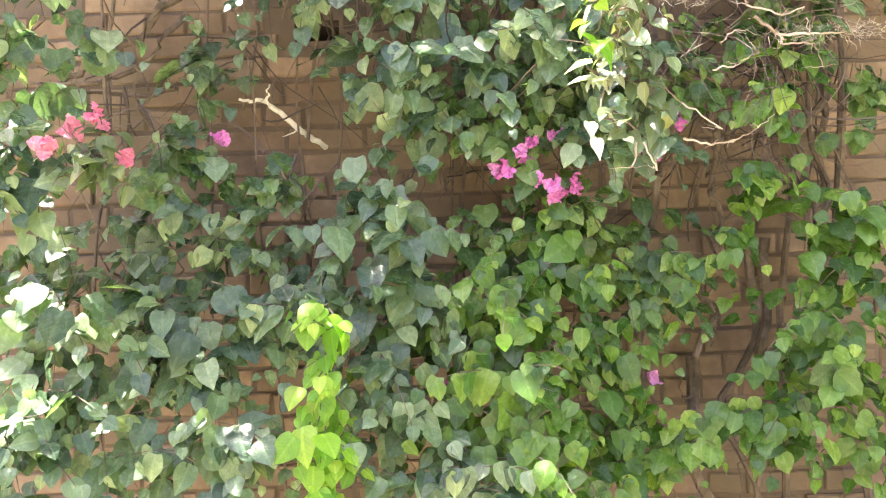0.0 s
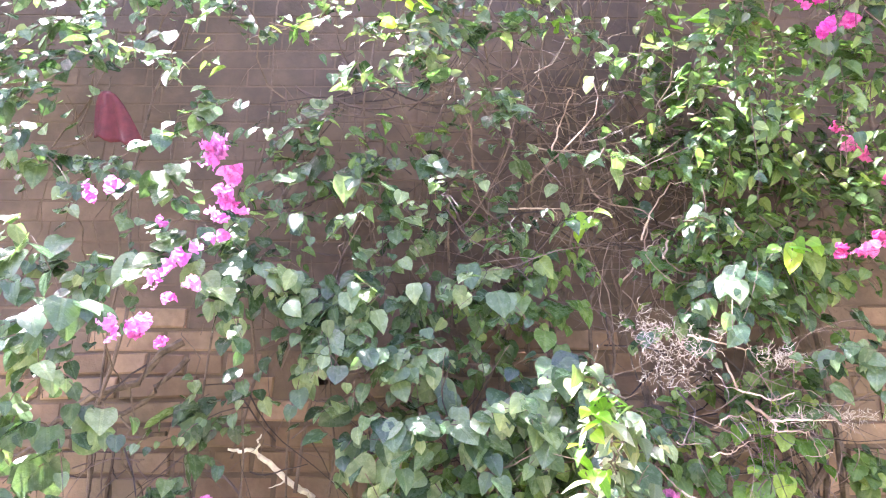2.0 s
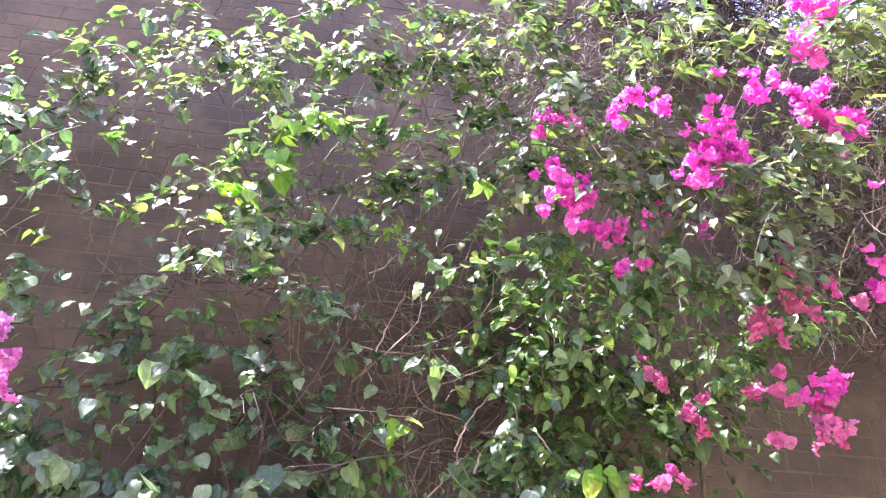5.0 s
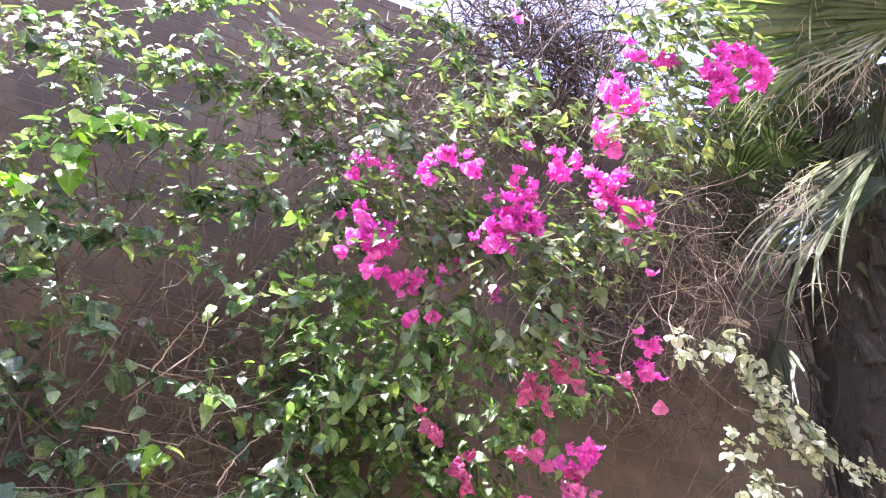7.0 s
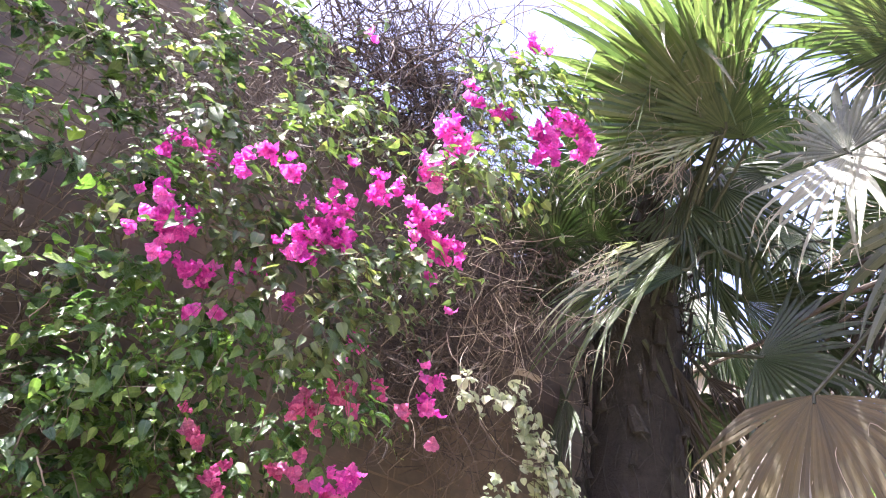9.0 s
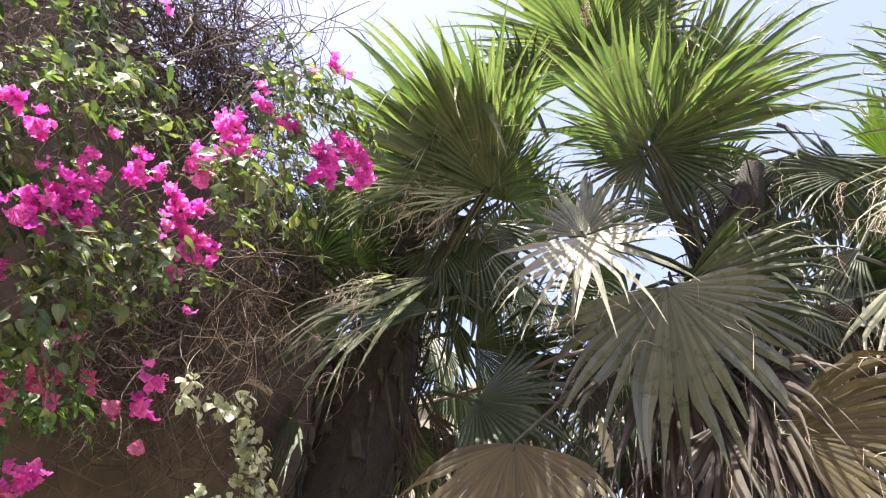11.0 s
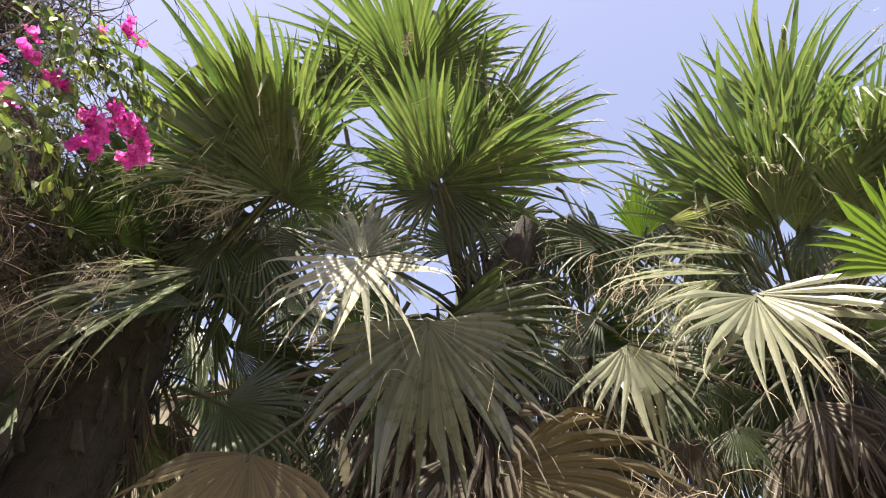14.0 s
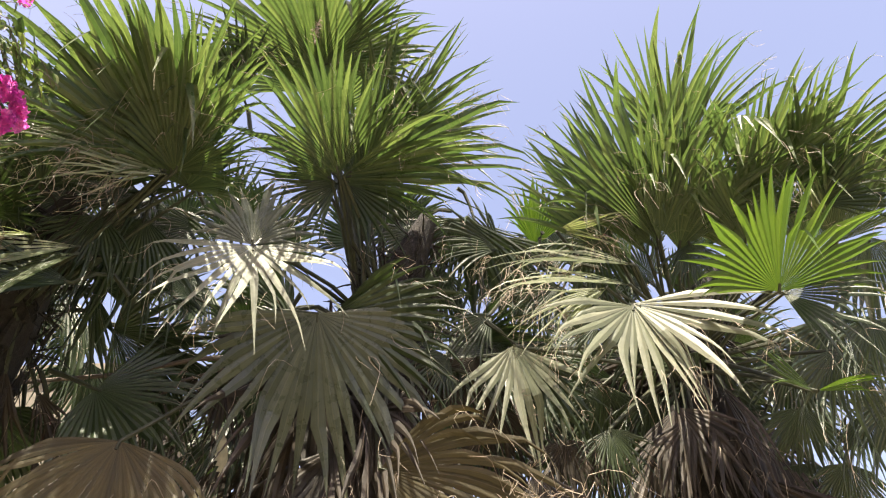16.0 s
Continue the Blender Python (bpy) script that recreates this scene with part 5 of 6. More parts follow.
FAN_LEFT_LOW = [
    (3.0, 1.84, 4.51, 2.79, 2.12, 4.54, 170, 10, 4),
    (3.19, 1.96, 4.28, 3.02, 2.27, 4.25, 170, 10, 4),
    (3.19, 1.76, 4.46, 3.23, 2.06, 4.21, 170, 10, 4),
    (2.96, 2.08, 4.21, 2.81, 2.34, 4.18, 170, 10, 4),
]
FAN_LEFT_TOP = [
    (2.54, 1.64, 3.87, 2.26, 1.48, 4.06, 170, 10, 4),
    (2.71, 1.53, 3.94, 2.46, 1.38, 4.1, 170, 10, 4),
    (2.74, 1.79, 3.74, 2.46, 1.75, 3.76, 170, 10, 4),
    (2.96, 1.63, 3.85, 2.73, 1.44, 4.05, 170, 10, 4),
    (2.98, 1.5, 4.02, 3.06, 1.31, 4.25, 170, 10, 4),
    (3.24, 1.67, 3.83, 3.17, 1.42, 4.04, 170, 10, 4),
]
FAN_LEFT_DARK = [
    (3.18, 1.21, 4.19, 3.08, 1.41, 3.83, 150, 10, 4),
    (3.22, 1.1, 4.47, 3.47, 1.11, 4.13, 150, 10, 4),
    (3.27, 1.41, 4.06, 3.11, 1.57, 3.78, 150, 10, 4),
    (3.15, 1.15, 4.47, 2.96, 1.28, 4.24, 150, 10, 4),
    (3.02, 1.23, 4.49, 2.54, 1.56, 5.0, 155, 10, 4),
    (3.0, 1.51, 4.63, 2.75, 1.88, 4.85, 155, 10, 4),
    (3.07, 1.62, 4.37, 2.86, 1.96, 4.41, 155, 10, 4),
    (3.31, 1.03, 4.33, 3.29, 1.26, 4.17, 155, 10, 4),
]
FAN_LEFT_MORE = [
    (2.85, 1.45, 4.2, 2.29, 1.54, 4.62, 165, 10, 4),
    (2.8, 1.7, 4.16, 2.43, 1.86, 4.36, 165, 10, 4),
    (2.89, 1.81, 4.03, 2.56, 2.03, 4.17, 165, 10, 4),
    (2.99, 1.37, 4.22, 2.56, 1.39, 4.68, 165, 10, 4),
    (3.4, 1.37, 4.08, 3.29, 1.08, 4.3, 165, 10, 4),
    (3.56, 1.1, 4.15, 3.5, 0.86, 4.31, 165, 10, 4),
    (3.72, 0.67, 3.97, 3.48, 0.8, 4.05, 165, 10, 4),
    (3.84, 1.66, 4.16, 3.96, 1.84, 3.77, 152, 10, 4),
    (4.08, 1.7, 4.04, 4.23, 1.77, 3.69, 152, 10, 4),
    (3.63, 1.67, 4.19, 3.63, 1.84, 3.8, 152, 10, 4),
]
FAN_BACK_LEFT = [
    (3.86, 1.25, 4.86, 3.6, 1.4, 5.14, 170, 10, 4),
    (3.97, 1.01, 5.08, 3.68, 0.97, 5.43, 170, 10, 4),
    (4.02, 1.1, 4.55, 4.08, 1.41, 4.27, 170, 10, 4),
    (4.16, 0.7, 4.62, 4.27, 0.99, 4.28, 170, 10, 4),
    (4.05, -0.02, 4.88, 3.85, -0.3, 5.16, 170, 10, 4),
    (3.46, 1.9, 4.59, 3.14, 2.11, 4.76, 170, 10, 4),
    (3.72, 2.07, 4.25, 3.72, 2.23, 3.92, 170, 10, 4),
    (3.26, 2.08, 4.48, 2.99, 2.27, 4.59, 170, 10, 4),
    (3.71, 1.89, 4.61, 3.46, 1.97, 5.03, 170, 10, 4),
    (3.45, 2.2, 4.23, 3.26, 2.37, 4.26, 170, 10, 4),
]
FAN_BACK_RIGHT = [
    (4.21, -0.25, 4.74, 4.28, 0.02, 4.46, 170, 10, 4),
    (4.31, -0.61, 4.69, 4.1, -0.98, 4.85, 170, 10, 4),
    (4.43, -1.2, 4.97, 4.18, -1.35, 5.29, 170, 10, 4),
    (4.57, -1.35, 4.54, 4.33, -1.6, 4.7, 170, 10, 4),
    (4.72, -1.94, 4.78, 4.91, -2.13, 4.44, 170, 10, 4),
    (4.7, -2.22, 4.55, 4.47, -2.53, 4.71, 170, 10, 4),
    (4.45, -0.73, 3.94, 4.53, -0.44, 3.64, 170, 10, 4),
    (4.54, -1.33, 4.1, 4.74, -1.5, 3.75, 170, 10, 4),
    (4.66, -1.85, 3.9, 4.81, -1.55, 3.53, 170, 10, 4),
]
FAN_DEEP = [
    (4.11, -1.66, 4.51, 3.92, -1.42, 4.73, 175, 10, 4),
    (4.16, -1.83, 4.46, 3.94, -2.08, 4.58, 175, 10, 4),
    (4.06, -1.15, 4.72, 3.88, -0.8, 4.92, 175, 10, 4),
    (3.77, 0.86, 4.7, 3.5, 0.91, 5.01, 175, 10, 4),
    (3.82, 0.72, 4.65, 3.58, 0.44, 4.93, 175, 10, 4),
    (3.89, 0.12, 4.73, 3.64, 0.25, 5.02, 175, 10, 4),
    (3.84, 1.66, 4.75, 3.62, 1.55, 5.02, 175, 10, 4),
    (3.89, 1.28, 4.55, 3.98, 1.41, 4.28, 175, 10, 4),
    (3.98, -0.08, 4.94, 3.82, -0.38, 5.13, 175, 10, 4),
    (3.91, -1.59, 4.9, 3.79, -1.38, 5.04, 175, 10, 4),
]
FANS_WALL_PALM = [
    (2.81, 0.84, 4.26, 2.10, 0.98, 4.63, 115, 0, 0),
    (2.80, 0.82, 4.25, 2.49, 0.61, 4.51, 150, 8, 0),
    (2.82, 0.86, 4.26, 2.07, 1.23, 4.47, 80, 10, 0),
    (2.85, 0.86, 4.29, 1.94, 1.08, 4.72, 70, 0, 0),
    (2.87, 0.90, 4.31, 2.19, 1.45, 4.36, 60, 15, 0),
    (2.93, 0.88, 4.41, 2.21, 0.87, 4.98, 100, -5, 0),
    (2.78, 0.86, 4.24, 2.33, 1.35, 4.05, 34, 14, 7),
    (2.78, 0.84, 4.21, 2.40, 1.23, 3.92, 32, 20, 7),
    (3.00, 1.19, 4.55, 2.42, 1.46, 4.81, 120, 0, 4),
    (3.10, 0.98, 4.64, 2.51, 1.29, 5.05, 130, 5, 4),
]
FANS_WALL_PALM_B = [
    (2.77, 0.85, 4.23, 2.57, 1.11, 3.93, 36, 15, 7),
    (2.72, 1.28, 3.81, 2.47, 1.36, 3.58, 40, 50, 7),
    (2.87, 1.17, 3.83, 2.48, 1.60, 3.27, 50, 25, 0),
    (2.89, 1.19, 3.89, 2.46, 1.61, 3.46, 34, 20, 7),
    (2.91, 1.17, 3.70, 2.49, 1.53, 3.56, 60, 30, 4),
    (2.89, 1.15, 4.07, 2.96, 1.29, 3.70, 140, 10, 4),
    (3.02, 1.02, 4.17, 3.19, 1.14, 3.72, 130, -10, 4),
    (2.94, 1.37, 4.26, 2.82, 1.60, 4.03, 150, 0, 4),
    (3.21, 1.25, 3.88, 3.40, 1.22, 3.54, 60, 0, 4),
    (3.01, 1.05, 4.32, 2.83, 1.33, 4.08, 110, 20, 4),
]
left_palm = palm(rng, "fan palm with a dark shaggy trunk beside the wall", (3.12, 1.93, 0.0), (3.12, 1.62, 3.7), 0.24, FANS_WALL_PALM + FANS_WALL_PALM_B + FAN_LEFT_LOW + FAN_LEFT_TOP + FAN_LEFT_DARK + FAN_LEFT_MORE, 0, 8)
FANS_MIDDLE_PALM = [
    # the first two rows make one frond: sun-paled lower half, shade-darkened upper half
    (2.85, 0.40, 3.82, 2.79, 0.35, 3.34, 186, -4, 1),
    (2.85, 0.41, 3.83, 2.77, 0.40, 4.16, 170, 0, 6),
    (3.01, 0.13, 3.57, 3.23, 0.10, 2.99, 190, -5, 6),
    (3.06, 0.08, 3.59, 3.06, -0.53, 3.50, 80, 10, 4),
    (3.09, 0.08, 3.62, 3.02, -0.47, 3.77, 60, 30, 4),
    (2.93, 0.09, 4.33, 2.35, 0.22, 4.69, 105, 4, 0),
    (2.95, 0.08, 4.32, 2.66, -0.81, 4.31, 42, 28, 0),
    (2.90, 0.06, 4.29, 2.61, -0.65, 4.38, 34, 36, 0),
    (3.00, 0.08, 4.34, 2.85, -0.49, 4.38, 60, 40, 0),
    (3.07, 0.08, 4.41, 2.73, -0.16, 4.73, 70, 0, 0),
]
FANS_MIDDLE_PALM_B = [
    (3.13, 0.04, 4.57, 2.95, -0.22, 4.76, 90, 0, 4),
    (3.03, 0.08, 4.38, 3.10, -0.29, 4.20, 95, 20, 4),
    (3.14, -0.08, 4.78, 2.70, -0.59, 5.12, 115, 0, 0),
    (3.07, 0.12, 4.41, 2.99, 0.47, 4.25, 110, 0, 4),
    (2.91, 0.27, 5.16, 2.10, 0.36, 5.58, 150, 0, 0),
    (2.90, 0.25, 5.17, 2.71, -0.39, 5.29, 75, 10, 0),
    (3.09, 0.34, 5.20, 2.48, 0.77, 5.47, 110, 0, 0),
    (3.18, 0.26, 5.09, 2.54, 0.02, 5.54, 120, 0, 0),
    (3.21, -0.04, 4.78, 2.82, -0.42, 4.98, 90, 12, 0),
    (3.02, 0.14, 4.38, 2.63, 0.45, 4.50, 80, -10, 0),
]
FANS_MIDDLE_PALM_C = [
    (2.88, 0.67, 4.95, 2.53, 0.75, 5.21, 120, 0, 4),
    (3.05, 0.83, 3.04, 3.01, 0.92, 2.46, 165, 0, 2),
    (3.21, -0.14, 2.97, 3.14, -0.85, 2.85, 112, 0, 2),
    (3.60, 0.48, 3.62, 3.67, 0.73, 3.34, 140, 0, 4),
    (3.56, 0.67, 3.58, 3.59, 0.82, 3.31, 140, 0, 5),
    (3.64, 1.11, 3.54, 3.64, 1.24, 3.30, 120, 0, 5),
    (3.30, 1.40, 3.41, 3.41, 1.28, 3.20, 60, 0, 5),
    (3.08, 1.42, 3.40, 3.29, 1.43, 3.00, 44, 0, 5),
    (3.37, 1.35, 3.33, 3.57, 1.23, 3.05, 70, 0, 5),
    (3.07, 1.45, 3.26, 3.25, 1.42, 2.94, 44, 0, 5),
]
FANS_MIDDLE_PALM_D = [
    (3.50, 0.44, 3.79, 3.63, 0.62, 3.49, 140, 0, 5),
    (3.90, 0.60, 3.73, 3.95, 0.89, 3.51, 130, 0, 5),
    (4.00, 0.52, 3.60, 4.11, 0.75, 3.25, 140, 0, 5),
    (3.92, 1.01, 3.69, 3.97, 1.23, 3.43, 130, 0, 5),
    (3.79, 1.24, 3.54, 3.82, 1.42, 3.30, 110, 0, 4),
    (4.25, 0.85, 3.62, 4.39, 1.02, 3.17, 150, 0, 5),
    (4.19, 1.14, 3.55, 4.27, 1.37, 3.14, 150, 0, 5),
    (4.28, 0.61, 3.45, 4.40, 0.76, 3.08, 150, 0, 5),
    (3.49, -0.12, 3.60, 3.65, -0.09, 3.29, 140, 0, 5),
    (3.42, -0.25, 4.38, 3.41, -0.03, 4.21, 100, 0, 4),
]
FANS_MIDDLE_PALM_E = [
    (3.57, -0.41, 3.69, 3.55, -0.21, 3.51, 120, 0, 4),
    (3.30, 0.88, 4.35, 3.16, 1.09, 4.22, 100, 0, 4),
    (3.56, 0.92, 4.09, 3.37, 1.13, 4.20, 120, 40, 4),
    (3.78, 0.84, 3.93, 3.58, 1.16, 3.91, 50, 60, 4),
]
middle_palm = palm(rng, "fan palm with broad green fans and hanging dry fronds", (3.75, 0.0, 0.0), (3.62, -0.02, 3.95), 0.22, FANS_MIDDLE_PALM + FANS_MIDDLE_PALM_B + FANS_MIDDLE_PALM_C + FANS_MIDDLE_PALM_D + FANS_MIDDLE_PALM_E + FAN_BACK_LEFT, 60, 20)
FANS_TALL_PALM = [
    # the first two rows share a frond: sun-paled part, shade-darkened right part
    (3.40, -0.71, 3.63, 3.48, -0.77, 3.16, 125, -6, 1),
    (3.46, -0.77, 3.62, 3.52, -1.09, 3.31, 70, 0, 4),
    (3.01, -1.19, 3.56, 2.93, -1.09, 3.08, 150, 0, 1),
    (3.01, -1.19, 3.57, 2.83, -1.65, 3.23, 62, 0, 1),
    (3.76, -0.93, 4.54, 3.47, -0.97, 4.84, 95, 0, 3),
    (3.29, -1.47, 4.15, 2.63, -1.20, 4.83, 80, 0, 0),
    (3.26, -1.47, 4.11, 2.77, -1.49, 4.53, 62, 6, 0),
    (3.41, -1.72, 4.83, 2.69, -1.73, 5.36, 110, 0, 0),
    (3.39, -1.49, 4.18, 2.85, -1.05, 4.81, 80, 5, 0),
    (3.41, -1.61, 4.19, 2.79, -1.74, 4.65, 100, 0, 0),
]
FANS_TALL_PALM_B = [
    (3.38, -1.95, 4.20, 2.85, -1.97, 4.62, 110, 0, 0),
    (3.29, -2.34, 4.10, 2.80, -2.43, 4.44, 120, 0, 0),
    (3.23, -2.00, 4.41, 2.65, -2.18, 4.80, 100, 0, 0),
    (3.23, -2.25, 4.40, 2.63, -2.59, 4.68, 110, 0, 0),
    (3.12, -2.23, 4.21, 2.80, -2.48, 4.17, 90, 10, 4),
    (2.83, -1.71, 3.48, 2.44, -1.71, 3.83, 168, 4, 3),
    (2.87, -1.74, 3.50, 2.73, -1.99, 3.26, 80, 0, 4),
    (3.12, -1.85, 3.20, 3.04, -1.62, 3.33, 40, 20, 3),
    (3.12, -1.86, 3.20, 2.95, -2.04, 3.19, 30, 30, 3),
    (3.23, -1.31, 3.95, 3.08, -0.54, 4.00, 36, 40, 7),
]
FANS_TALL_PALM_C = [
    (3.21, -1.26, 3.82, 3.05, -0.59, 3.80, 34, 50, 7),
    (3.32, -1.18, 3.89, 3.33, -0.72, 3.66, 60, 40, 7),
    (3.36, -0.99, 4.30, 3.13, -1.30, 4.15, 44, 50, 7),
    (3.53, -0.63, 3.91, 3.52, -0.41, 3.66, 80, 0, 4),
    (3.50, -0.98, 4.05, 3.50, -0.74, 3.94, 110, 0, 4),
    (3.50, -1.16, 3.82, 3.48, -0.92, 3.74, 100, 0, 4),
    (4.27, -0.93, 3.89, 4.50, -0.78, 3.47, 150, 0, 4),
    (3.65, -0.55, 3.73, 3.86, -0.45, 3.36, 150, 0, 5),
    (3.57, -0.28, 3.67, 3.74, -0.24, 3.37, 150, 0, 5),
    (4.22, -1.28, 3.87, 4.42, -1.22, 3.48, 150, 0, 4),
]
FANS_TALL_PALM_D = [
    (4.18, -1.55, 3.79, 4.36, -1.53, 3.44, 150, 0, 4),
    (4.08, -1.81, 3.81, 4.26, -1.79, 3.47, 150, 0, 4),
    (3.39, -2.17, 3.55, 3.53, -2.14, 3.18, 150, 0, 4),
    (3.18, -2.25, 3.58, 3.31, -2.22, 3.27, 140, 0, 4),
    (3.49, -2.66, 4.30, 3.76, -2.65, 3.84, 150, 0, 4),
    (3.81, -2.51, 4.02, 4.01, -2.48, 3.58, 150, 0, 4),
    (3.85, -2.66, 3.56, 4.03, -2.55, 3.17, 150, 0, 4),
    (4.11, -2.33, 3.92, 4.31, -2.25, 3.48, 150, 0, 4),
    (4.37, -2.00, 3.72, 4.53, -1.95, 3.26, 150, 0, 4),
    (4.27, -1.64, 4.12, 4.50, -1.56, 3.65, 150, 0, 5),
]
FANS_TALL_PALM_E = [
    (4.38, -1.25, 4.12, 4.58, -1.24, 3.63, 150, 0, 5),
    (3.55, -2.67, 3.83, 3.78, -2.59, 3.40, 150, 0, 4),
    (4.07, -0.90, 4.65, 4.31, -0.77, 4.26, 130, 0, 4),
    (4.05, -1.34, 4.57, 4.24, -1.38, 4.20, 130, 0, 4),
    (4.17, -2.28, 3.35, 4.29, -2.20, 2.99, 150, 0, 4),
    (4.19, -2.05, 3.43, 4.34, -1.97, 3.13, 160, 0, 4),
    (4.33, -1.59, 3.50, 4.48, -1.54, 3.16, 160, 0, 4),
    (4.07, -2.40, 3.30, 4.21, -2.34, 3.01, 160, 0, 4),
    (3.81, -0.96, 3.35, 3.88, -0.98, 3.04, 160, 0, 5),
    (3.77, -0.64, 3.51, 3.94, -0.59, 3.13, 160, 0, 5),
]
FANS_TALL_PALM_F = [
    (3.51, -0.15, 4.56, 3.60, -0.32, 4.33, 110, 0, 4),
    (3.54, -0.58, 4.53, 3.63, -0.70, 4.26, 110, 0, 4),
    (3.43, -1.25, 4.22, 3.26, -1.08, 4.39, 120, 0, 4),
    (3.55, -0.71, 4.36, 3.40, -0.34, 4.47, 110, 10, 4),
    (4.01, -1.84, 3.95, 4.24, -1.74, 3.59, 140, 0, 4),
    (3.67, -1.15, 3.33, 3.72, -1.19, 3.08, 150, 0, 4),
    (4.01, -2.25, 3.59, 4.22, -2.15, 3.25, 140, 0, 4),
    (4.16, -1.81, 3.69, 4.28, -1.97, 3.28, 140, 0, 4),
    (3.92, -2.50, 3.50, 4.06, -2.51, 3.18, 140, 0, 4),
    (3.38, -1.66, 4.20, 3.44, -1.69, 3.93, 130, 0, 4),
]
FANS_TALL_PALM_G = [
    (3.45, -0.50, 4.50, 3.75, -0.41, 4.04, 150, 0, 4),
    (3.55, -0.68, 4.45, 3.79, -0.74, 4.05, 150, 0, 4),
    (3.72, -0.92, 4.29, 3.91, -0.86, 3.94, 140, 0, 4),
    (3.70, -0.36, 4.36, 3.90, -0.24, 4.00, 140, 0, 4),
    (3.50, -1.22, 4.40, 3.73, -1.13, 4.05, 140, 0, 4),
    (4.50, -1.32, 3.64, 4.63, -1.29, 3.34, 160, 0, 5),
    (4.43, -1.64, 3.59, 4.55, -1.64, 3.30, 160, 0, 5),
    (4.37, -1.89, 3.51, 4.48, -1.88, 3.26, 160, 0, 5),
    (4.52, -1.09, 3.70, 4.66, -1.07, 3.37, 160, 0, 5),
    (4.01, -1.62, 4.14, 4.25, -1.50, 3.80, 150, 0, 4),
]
palm(rng, "tall fan palm with upright fronds in the sun", (4.35, -1.85, 0.0), (4.25, -1.8, 4.1), 0.22, FANS_TALL_PALM + FANS_TALL_PALM_B + FANS_TALL_PALM_C + FANS_TALL_PALM_D + FANS_TALL_PALM_E + FANS_TALL_PALM_F + FANS_TALL_PALM_G + FAN_BACK_RIGHT + FAN_DEEP, 60, 20)


def loose_palm_parts(tree):
    """Dry odds and ends that hang in the middle palm."""
    spike = Soup()
    base = local(tree, (2.60, 0.21, 4.93))
    line = [base + Vector((-0.05 * u, -0.02 * u * u, 0.14 * u)) for u in (0, 0.25, 0.5, 0.75, 1.0)]
    spike.tube(line, 0.005, 0.002, 6)
    for k in range(70):
        u, q = rng.uniform(0.2, 1.0), k * 2.4
        a = base + Vector((-0.05 * u, -0.02 * u * u, 0.14 * u))
        out = Vector((math.cos(q), math.sin(q), rng.uniform(-0.3, 0.7)))
        spike.tube(curling(rng, a, out, rng.uniform(0.018, 0.045) * (1.2 - 0.6 * u), 5, 0.4), 0.0022, 0.0008, 4)
    part("flower_stalk", spike.data(), M_STRAW, tree, "dried pale flower stalk")
    saw = Soup()
    a, b = local(tree, (3.38, 0.57, 3.25)), local(tree, (3.50, 0.57, 3.08))
    side = Vector((0.0, 1.0, 0.0))
    for k in range(9):
        p, q = a.lerp(b, k / 9), a.lerp(b, (k + 1) / 9)
        w = 0.022 * math.sin(math.pi * (k + 0.6) / 10)
        tooth = 0.012
        n = Vector((-0.008, 0, -0.004))
        saw.add([p - side * w, p + side * w, q + side * (w + tooth), q - side * w, p - side * w + n, p + side * w + n, q + side * (w + tooth) + n, q - side * w + n],
                [(0, 1, 2, 3), (4, 7, 6, 5), (0, 4, 5, 1), (3, 2, 6, 7), (0, 3, 7, 4), (1, 5, 6, 2)])
    part("broken_petiole", saw.data(), M_WHITE_TWIG, tree, "pale saw-edged broken stalk")
    for line, r in ((((3.55, 1.75, 3.60), (3.45, 1.15, 3.57), (3.38, 0.75, 3.60), (3.60, 0.2, 3.75)), 0.010), (((3.5, 1.1, 3.35), (3.4, 0.8, 3.5), (3.5, 0.4, 3.7)), 0.007)):
        rod = Soup()
        rod.tube([local(tree, p) for p in line], r, r * 1.3, 7)
        part("dry_petiole", rod.data(), M_TWIG, tree, "dry brown leaf stalk")
    wisps = Soup()
    for _ in range(18):
        a = local(tree, (2.95 + rng.gauss(0, 0.05), -0.75 + rng.gauss(0, 0.09), 2.76 + rng.gauss(0, 0.03)))
        wisps.tube(wander(rng, a, a + Vector((rng.gauss(0, 0.08), rng.gauss(0, 0.12), rng.gauss(0, 0.05))), 6, 0.08), 0.0014, 0.0008, 4)
    part("fibre", wisps.data(), M_STRAW, tree, "bunch of pale dry fibres", "stuff")


loose_palm_parts(middle_palm)
sheath = Soup()
for k in range(7):
    u = k / 6
    for s in (-1, 0, 1):
        sheath.v.append(local(left_palm, (2.62 + 0.08 * u, 1.95 - 0.09 * u + 0.02 * abs(s), 3.36 + s * 0.018 * (1 - 0.4 * u) - 0.05 * u * u)))
for layer in range(6):
    for s in (0, 1):
        a = 3 * layer + s
        sheath.f.append((a, a + 1, a + 4, a + 3))
dry = part("leaf_sheath", sheath.data(), M_STRAW, left_palm, "pale folded dry leaf sheath")
dry.modifiers.new("thick", "SOLIDIFY").thickness = 0.006

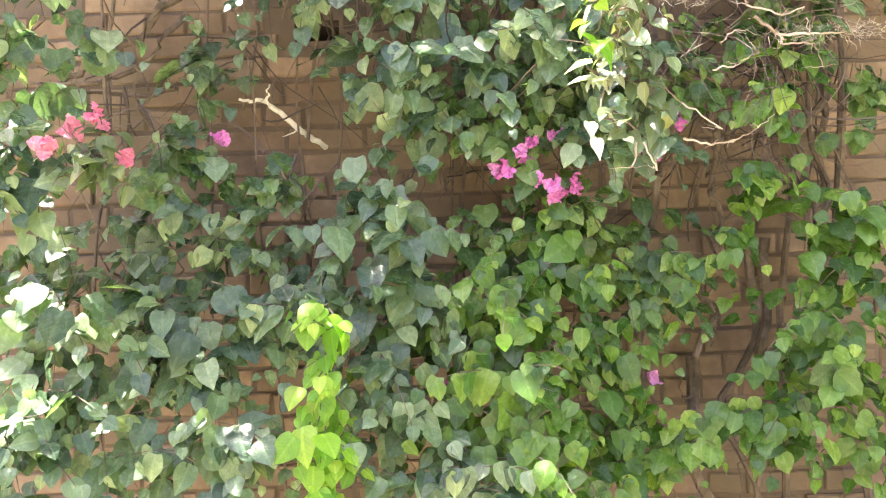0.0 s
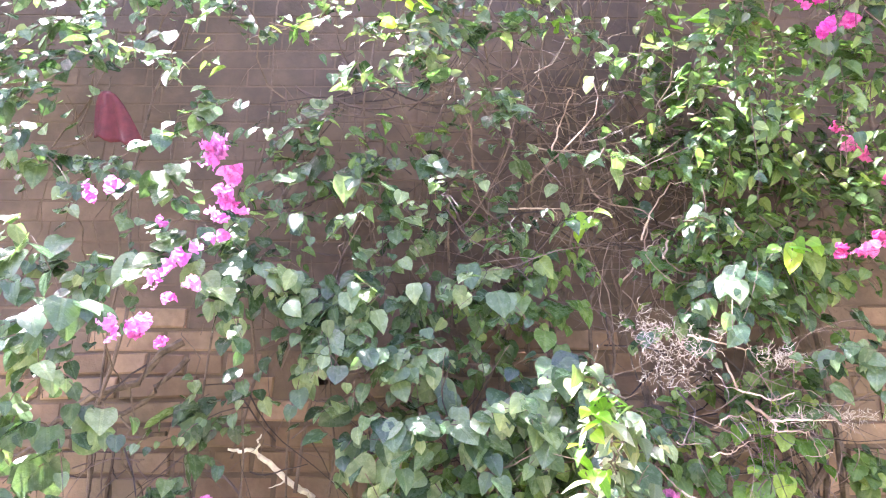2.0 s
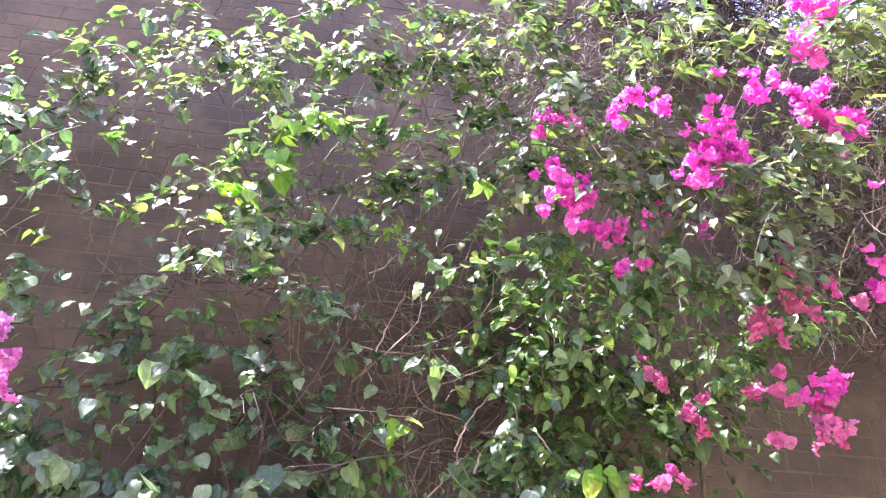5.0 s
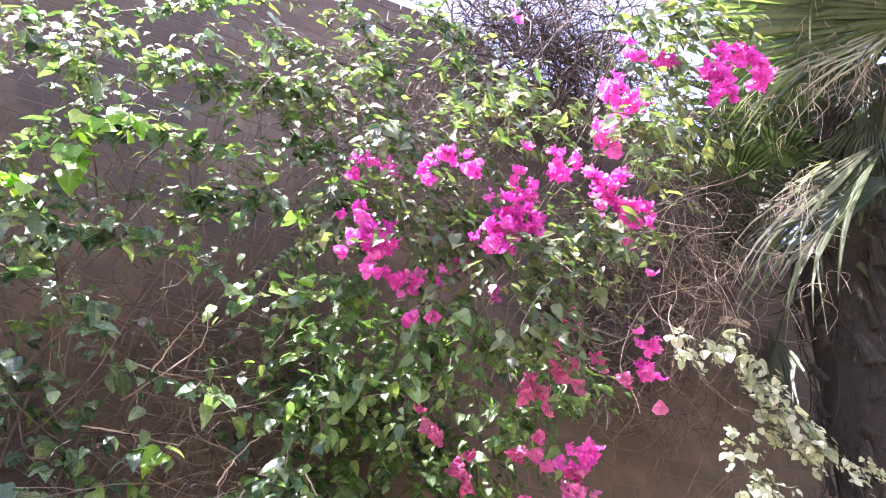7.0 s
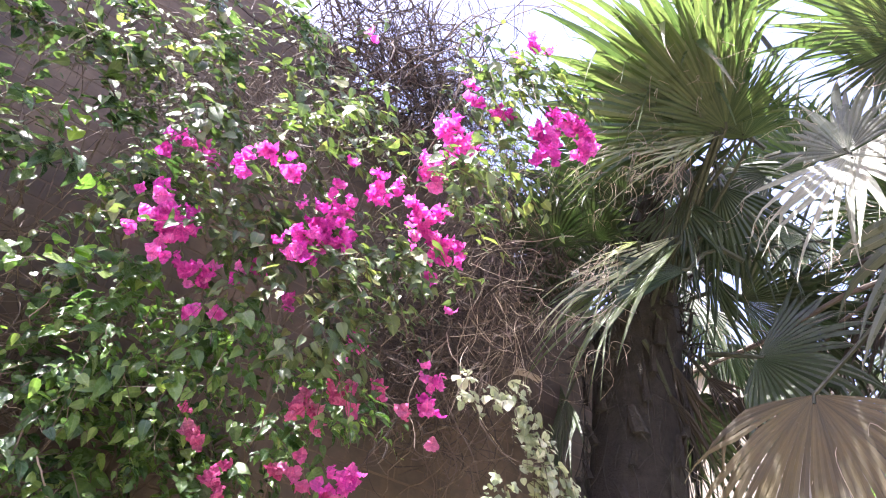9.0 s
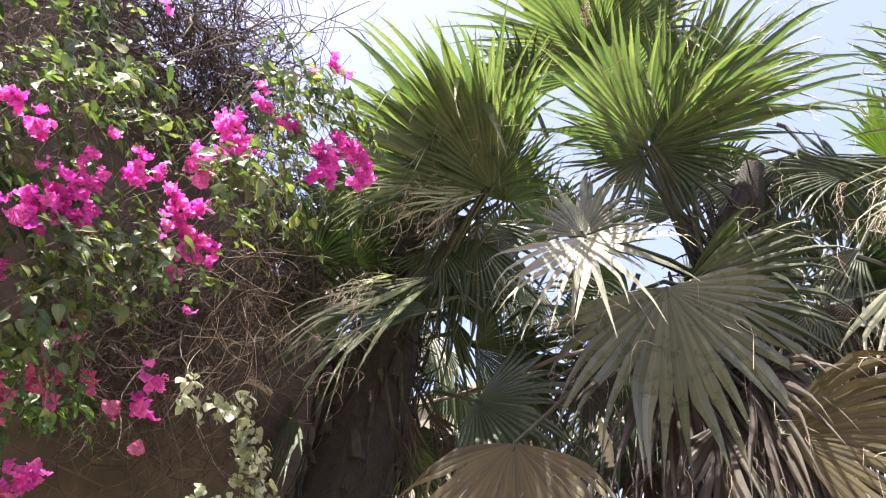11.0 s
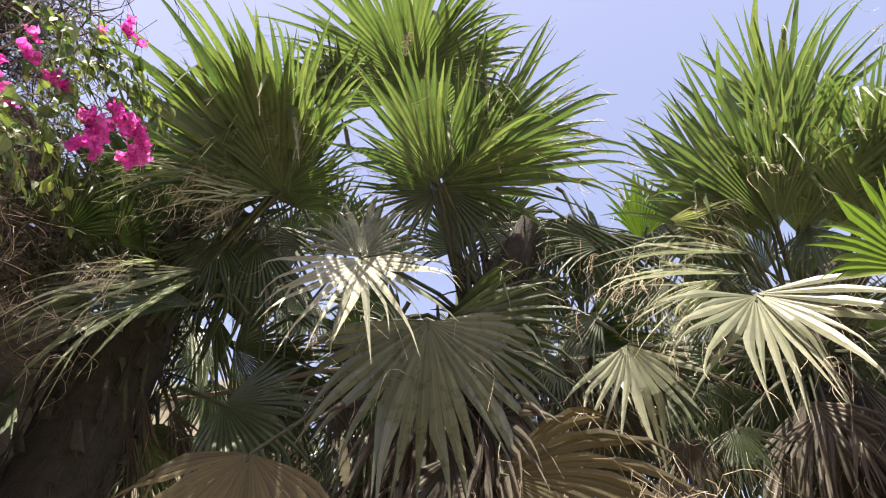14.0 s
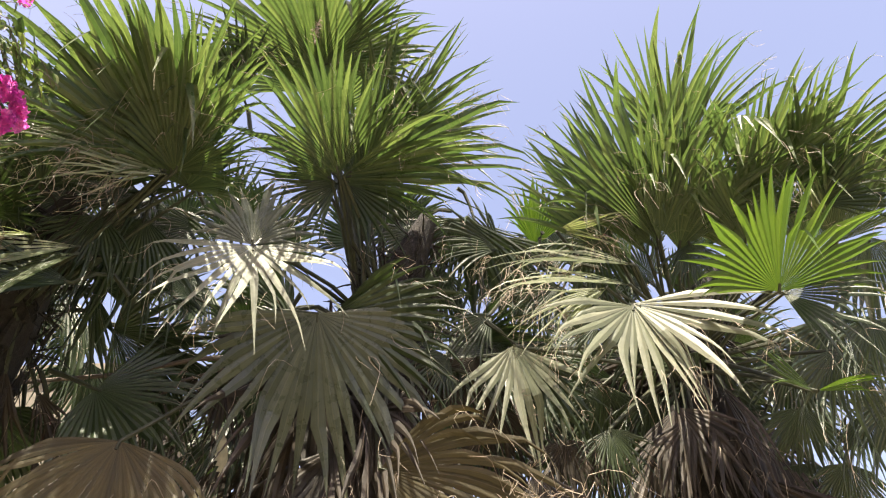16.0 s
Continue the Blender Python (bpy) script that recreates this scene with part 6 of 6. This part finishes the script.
# ---- distance ----
def far_tree(foot, height, width):
    """A leafy tree: tapered trunk, limbs and a crown of leaf clumps."""
    tree = thing("tree", foot, "small leafy tree behind the palms", "tree")
    wood, crown_leaves = Soup(), Soup()
    wood.tube(wander(rng, (0, 0, 0), (0.1, 0.1, height * 0.7), 8, 0.12), 0.11, 0.05, 8)
    for k in range(26):
        q, u = k * 2.4, rng.uniform(0.3, 0.95)
        a = Vector((0.08 * u, 0.08 * u, height * 0.72 * u))
        b = a + Vector((math.cos(q) * width * rng.uniform(0.4, 1.0), math.sin(q) * width * rng.uniform(0.4, 1.0), height * rng.uniform(0.05, 0.28)))
        line = wander(rng, a, b, 6, 0.15)
        wood.tube(line, 0.035, 0.008, 5)
        for _ in range(150):
            n = rng.randrange(2, 7)
            p = line[n] + Vector((rng.gauss(0, 0.16), rng.gauss(0, 0.16), rng.gauss(0, 0.13)))
            m = leaf_pose(rng, p, Vector((-0.4, 0, 0.6)), 0.10, 0.7)
            shape = LEAVES[rng.choice(NARROW)]
            crown_leaves.add([m @ v for v in shape[0]], shape[1], shape[2])
    part("trunk", wood.data(), M_BARK, tree)
    part("crown", crown_leaves.data(), M_LEAF, tree, "", "stuff", True)


far_tree((6.6, 1.3, 0.0), 4.6, 0.9)


def far_building():
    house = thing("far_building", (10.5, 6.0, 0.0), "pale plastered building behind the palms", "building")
    body = Soup()
    box(body, -1.5, 6.0, -2.0, 8.0, 0.0, 6.9)
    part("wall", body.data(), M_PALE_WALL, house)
    cap = Soup()
    box(cap, -1.6, 6.1, -2.1, 8.1, 6.9, 7.05)
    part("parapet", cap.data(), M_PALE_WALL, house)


far_building()

# ---- bricks, nearest as pieces ----
COURSE, HALF = 0.076, 0.124
rest, upper = Soup(), Soup()
brick_meshes = {}
singles = 0
for row in range(int((WALL_TOP + 0.1) / COURSE)):
    z = row * COURSE + COURSE / 2 - 0.02
    x = WALL_X0 + (row % 2) * HALF / 2 + 0.01 * math.sin(row * 3.7)
    header = row % 4 == 2
    while x < WALL_X1 - HALF * 2:
        w = HALF if header or rng.random() < 0.12 else 2 * HALF
        centre = x + w / 2
        x += w
        if HOLE[0] - w / 2 < centre < HOLE[1] + w / 2 and HOLE[2] - 0.03 < z < HOLE[3] + 0.03:
            continue
        if centre > MID_X and z > MID_TOP + 0.05 * math.sin(centre * 9):
            continue
        if centre > STEP_X and z > LOW_TOP + 0.06 * math.sin(centre * 9):
            continue
        # above a wavy line the bricks turn darker and lie flusher
        is_upper = z > 2.05 + 0.12 * math.sin(centre * 5)
        kind = (w > HALF, rng.randrange(3), is_upper)
        if kind not in brick_meshes:
            joint = 0.005 if is_upper else 0.011
            v, f = brick_box(w - joint, COURSE - joint, 0.06, (kind[1] - 1) * (0.002 if is_upper else 0.006), 0.002 if is_upper else 0.005)
            me = bpy.data.meshes.new("brick")
            me.from_pydata(*[v, [], f])
            me.materials.append(M_BRICK)
            brick_meshes[kind] = (me, v, f)
        me, v, f = brick_meshes[kind]
        proud = 0.0008 if is_upper else 0.006
        m = pose(centre, FACE + (0.0062 if is_upper else 0) + rng.uniform(-proud, proud), z + rng.uniform(-0.002, 0.002), *(0.0 if is_upper else rng.gauss(0, 0.4) for _ in range(3)))
        if singles < 300 and -1.5 < centre < 1.5 and 0.38 < z < 1.5:
            singles += 1
            ob = new("brick", me)
            ob.parent = wall
            ob.matrix_basis = m
        else:
            (upper if is_upper else rest).add([m @ q for q in v], f)
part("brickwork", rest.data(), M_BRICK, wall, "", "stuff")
part("brickwork", upper.data(), M_BRICK_UPPER, wall, "darker, low-contrast upper brickwork", "stuff")
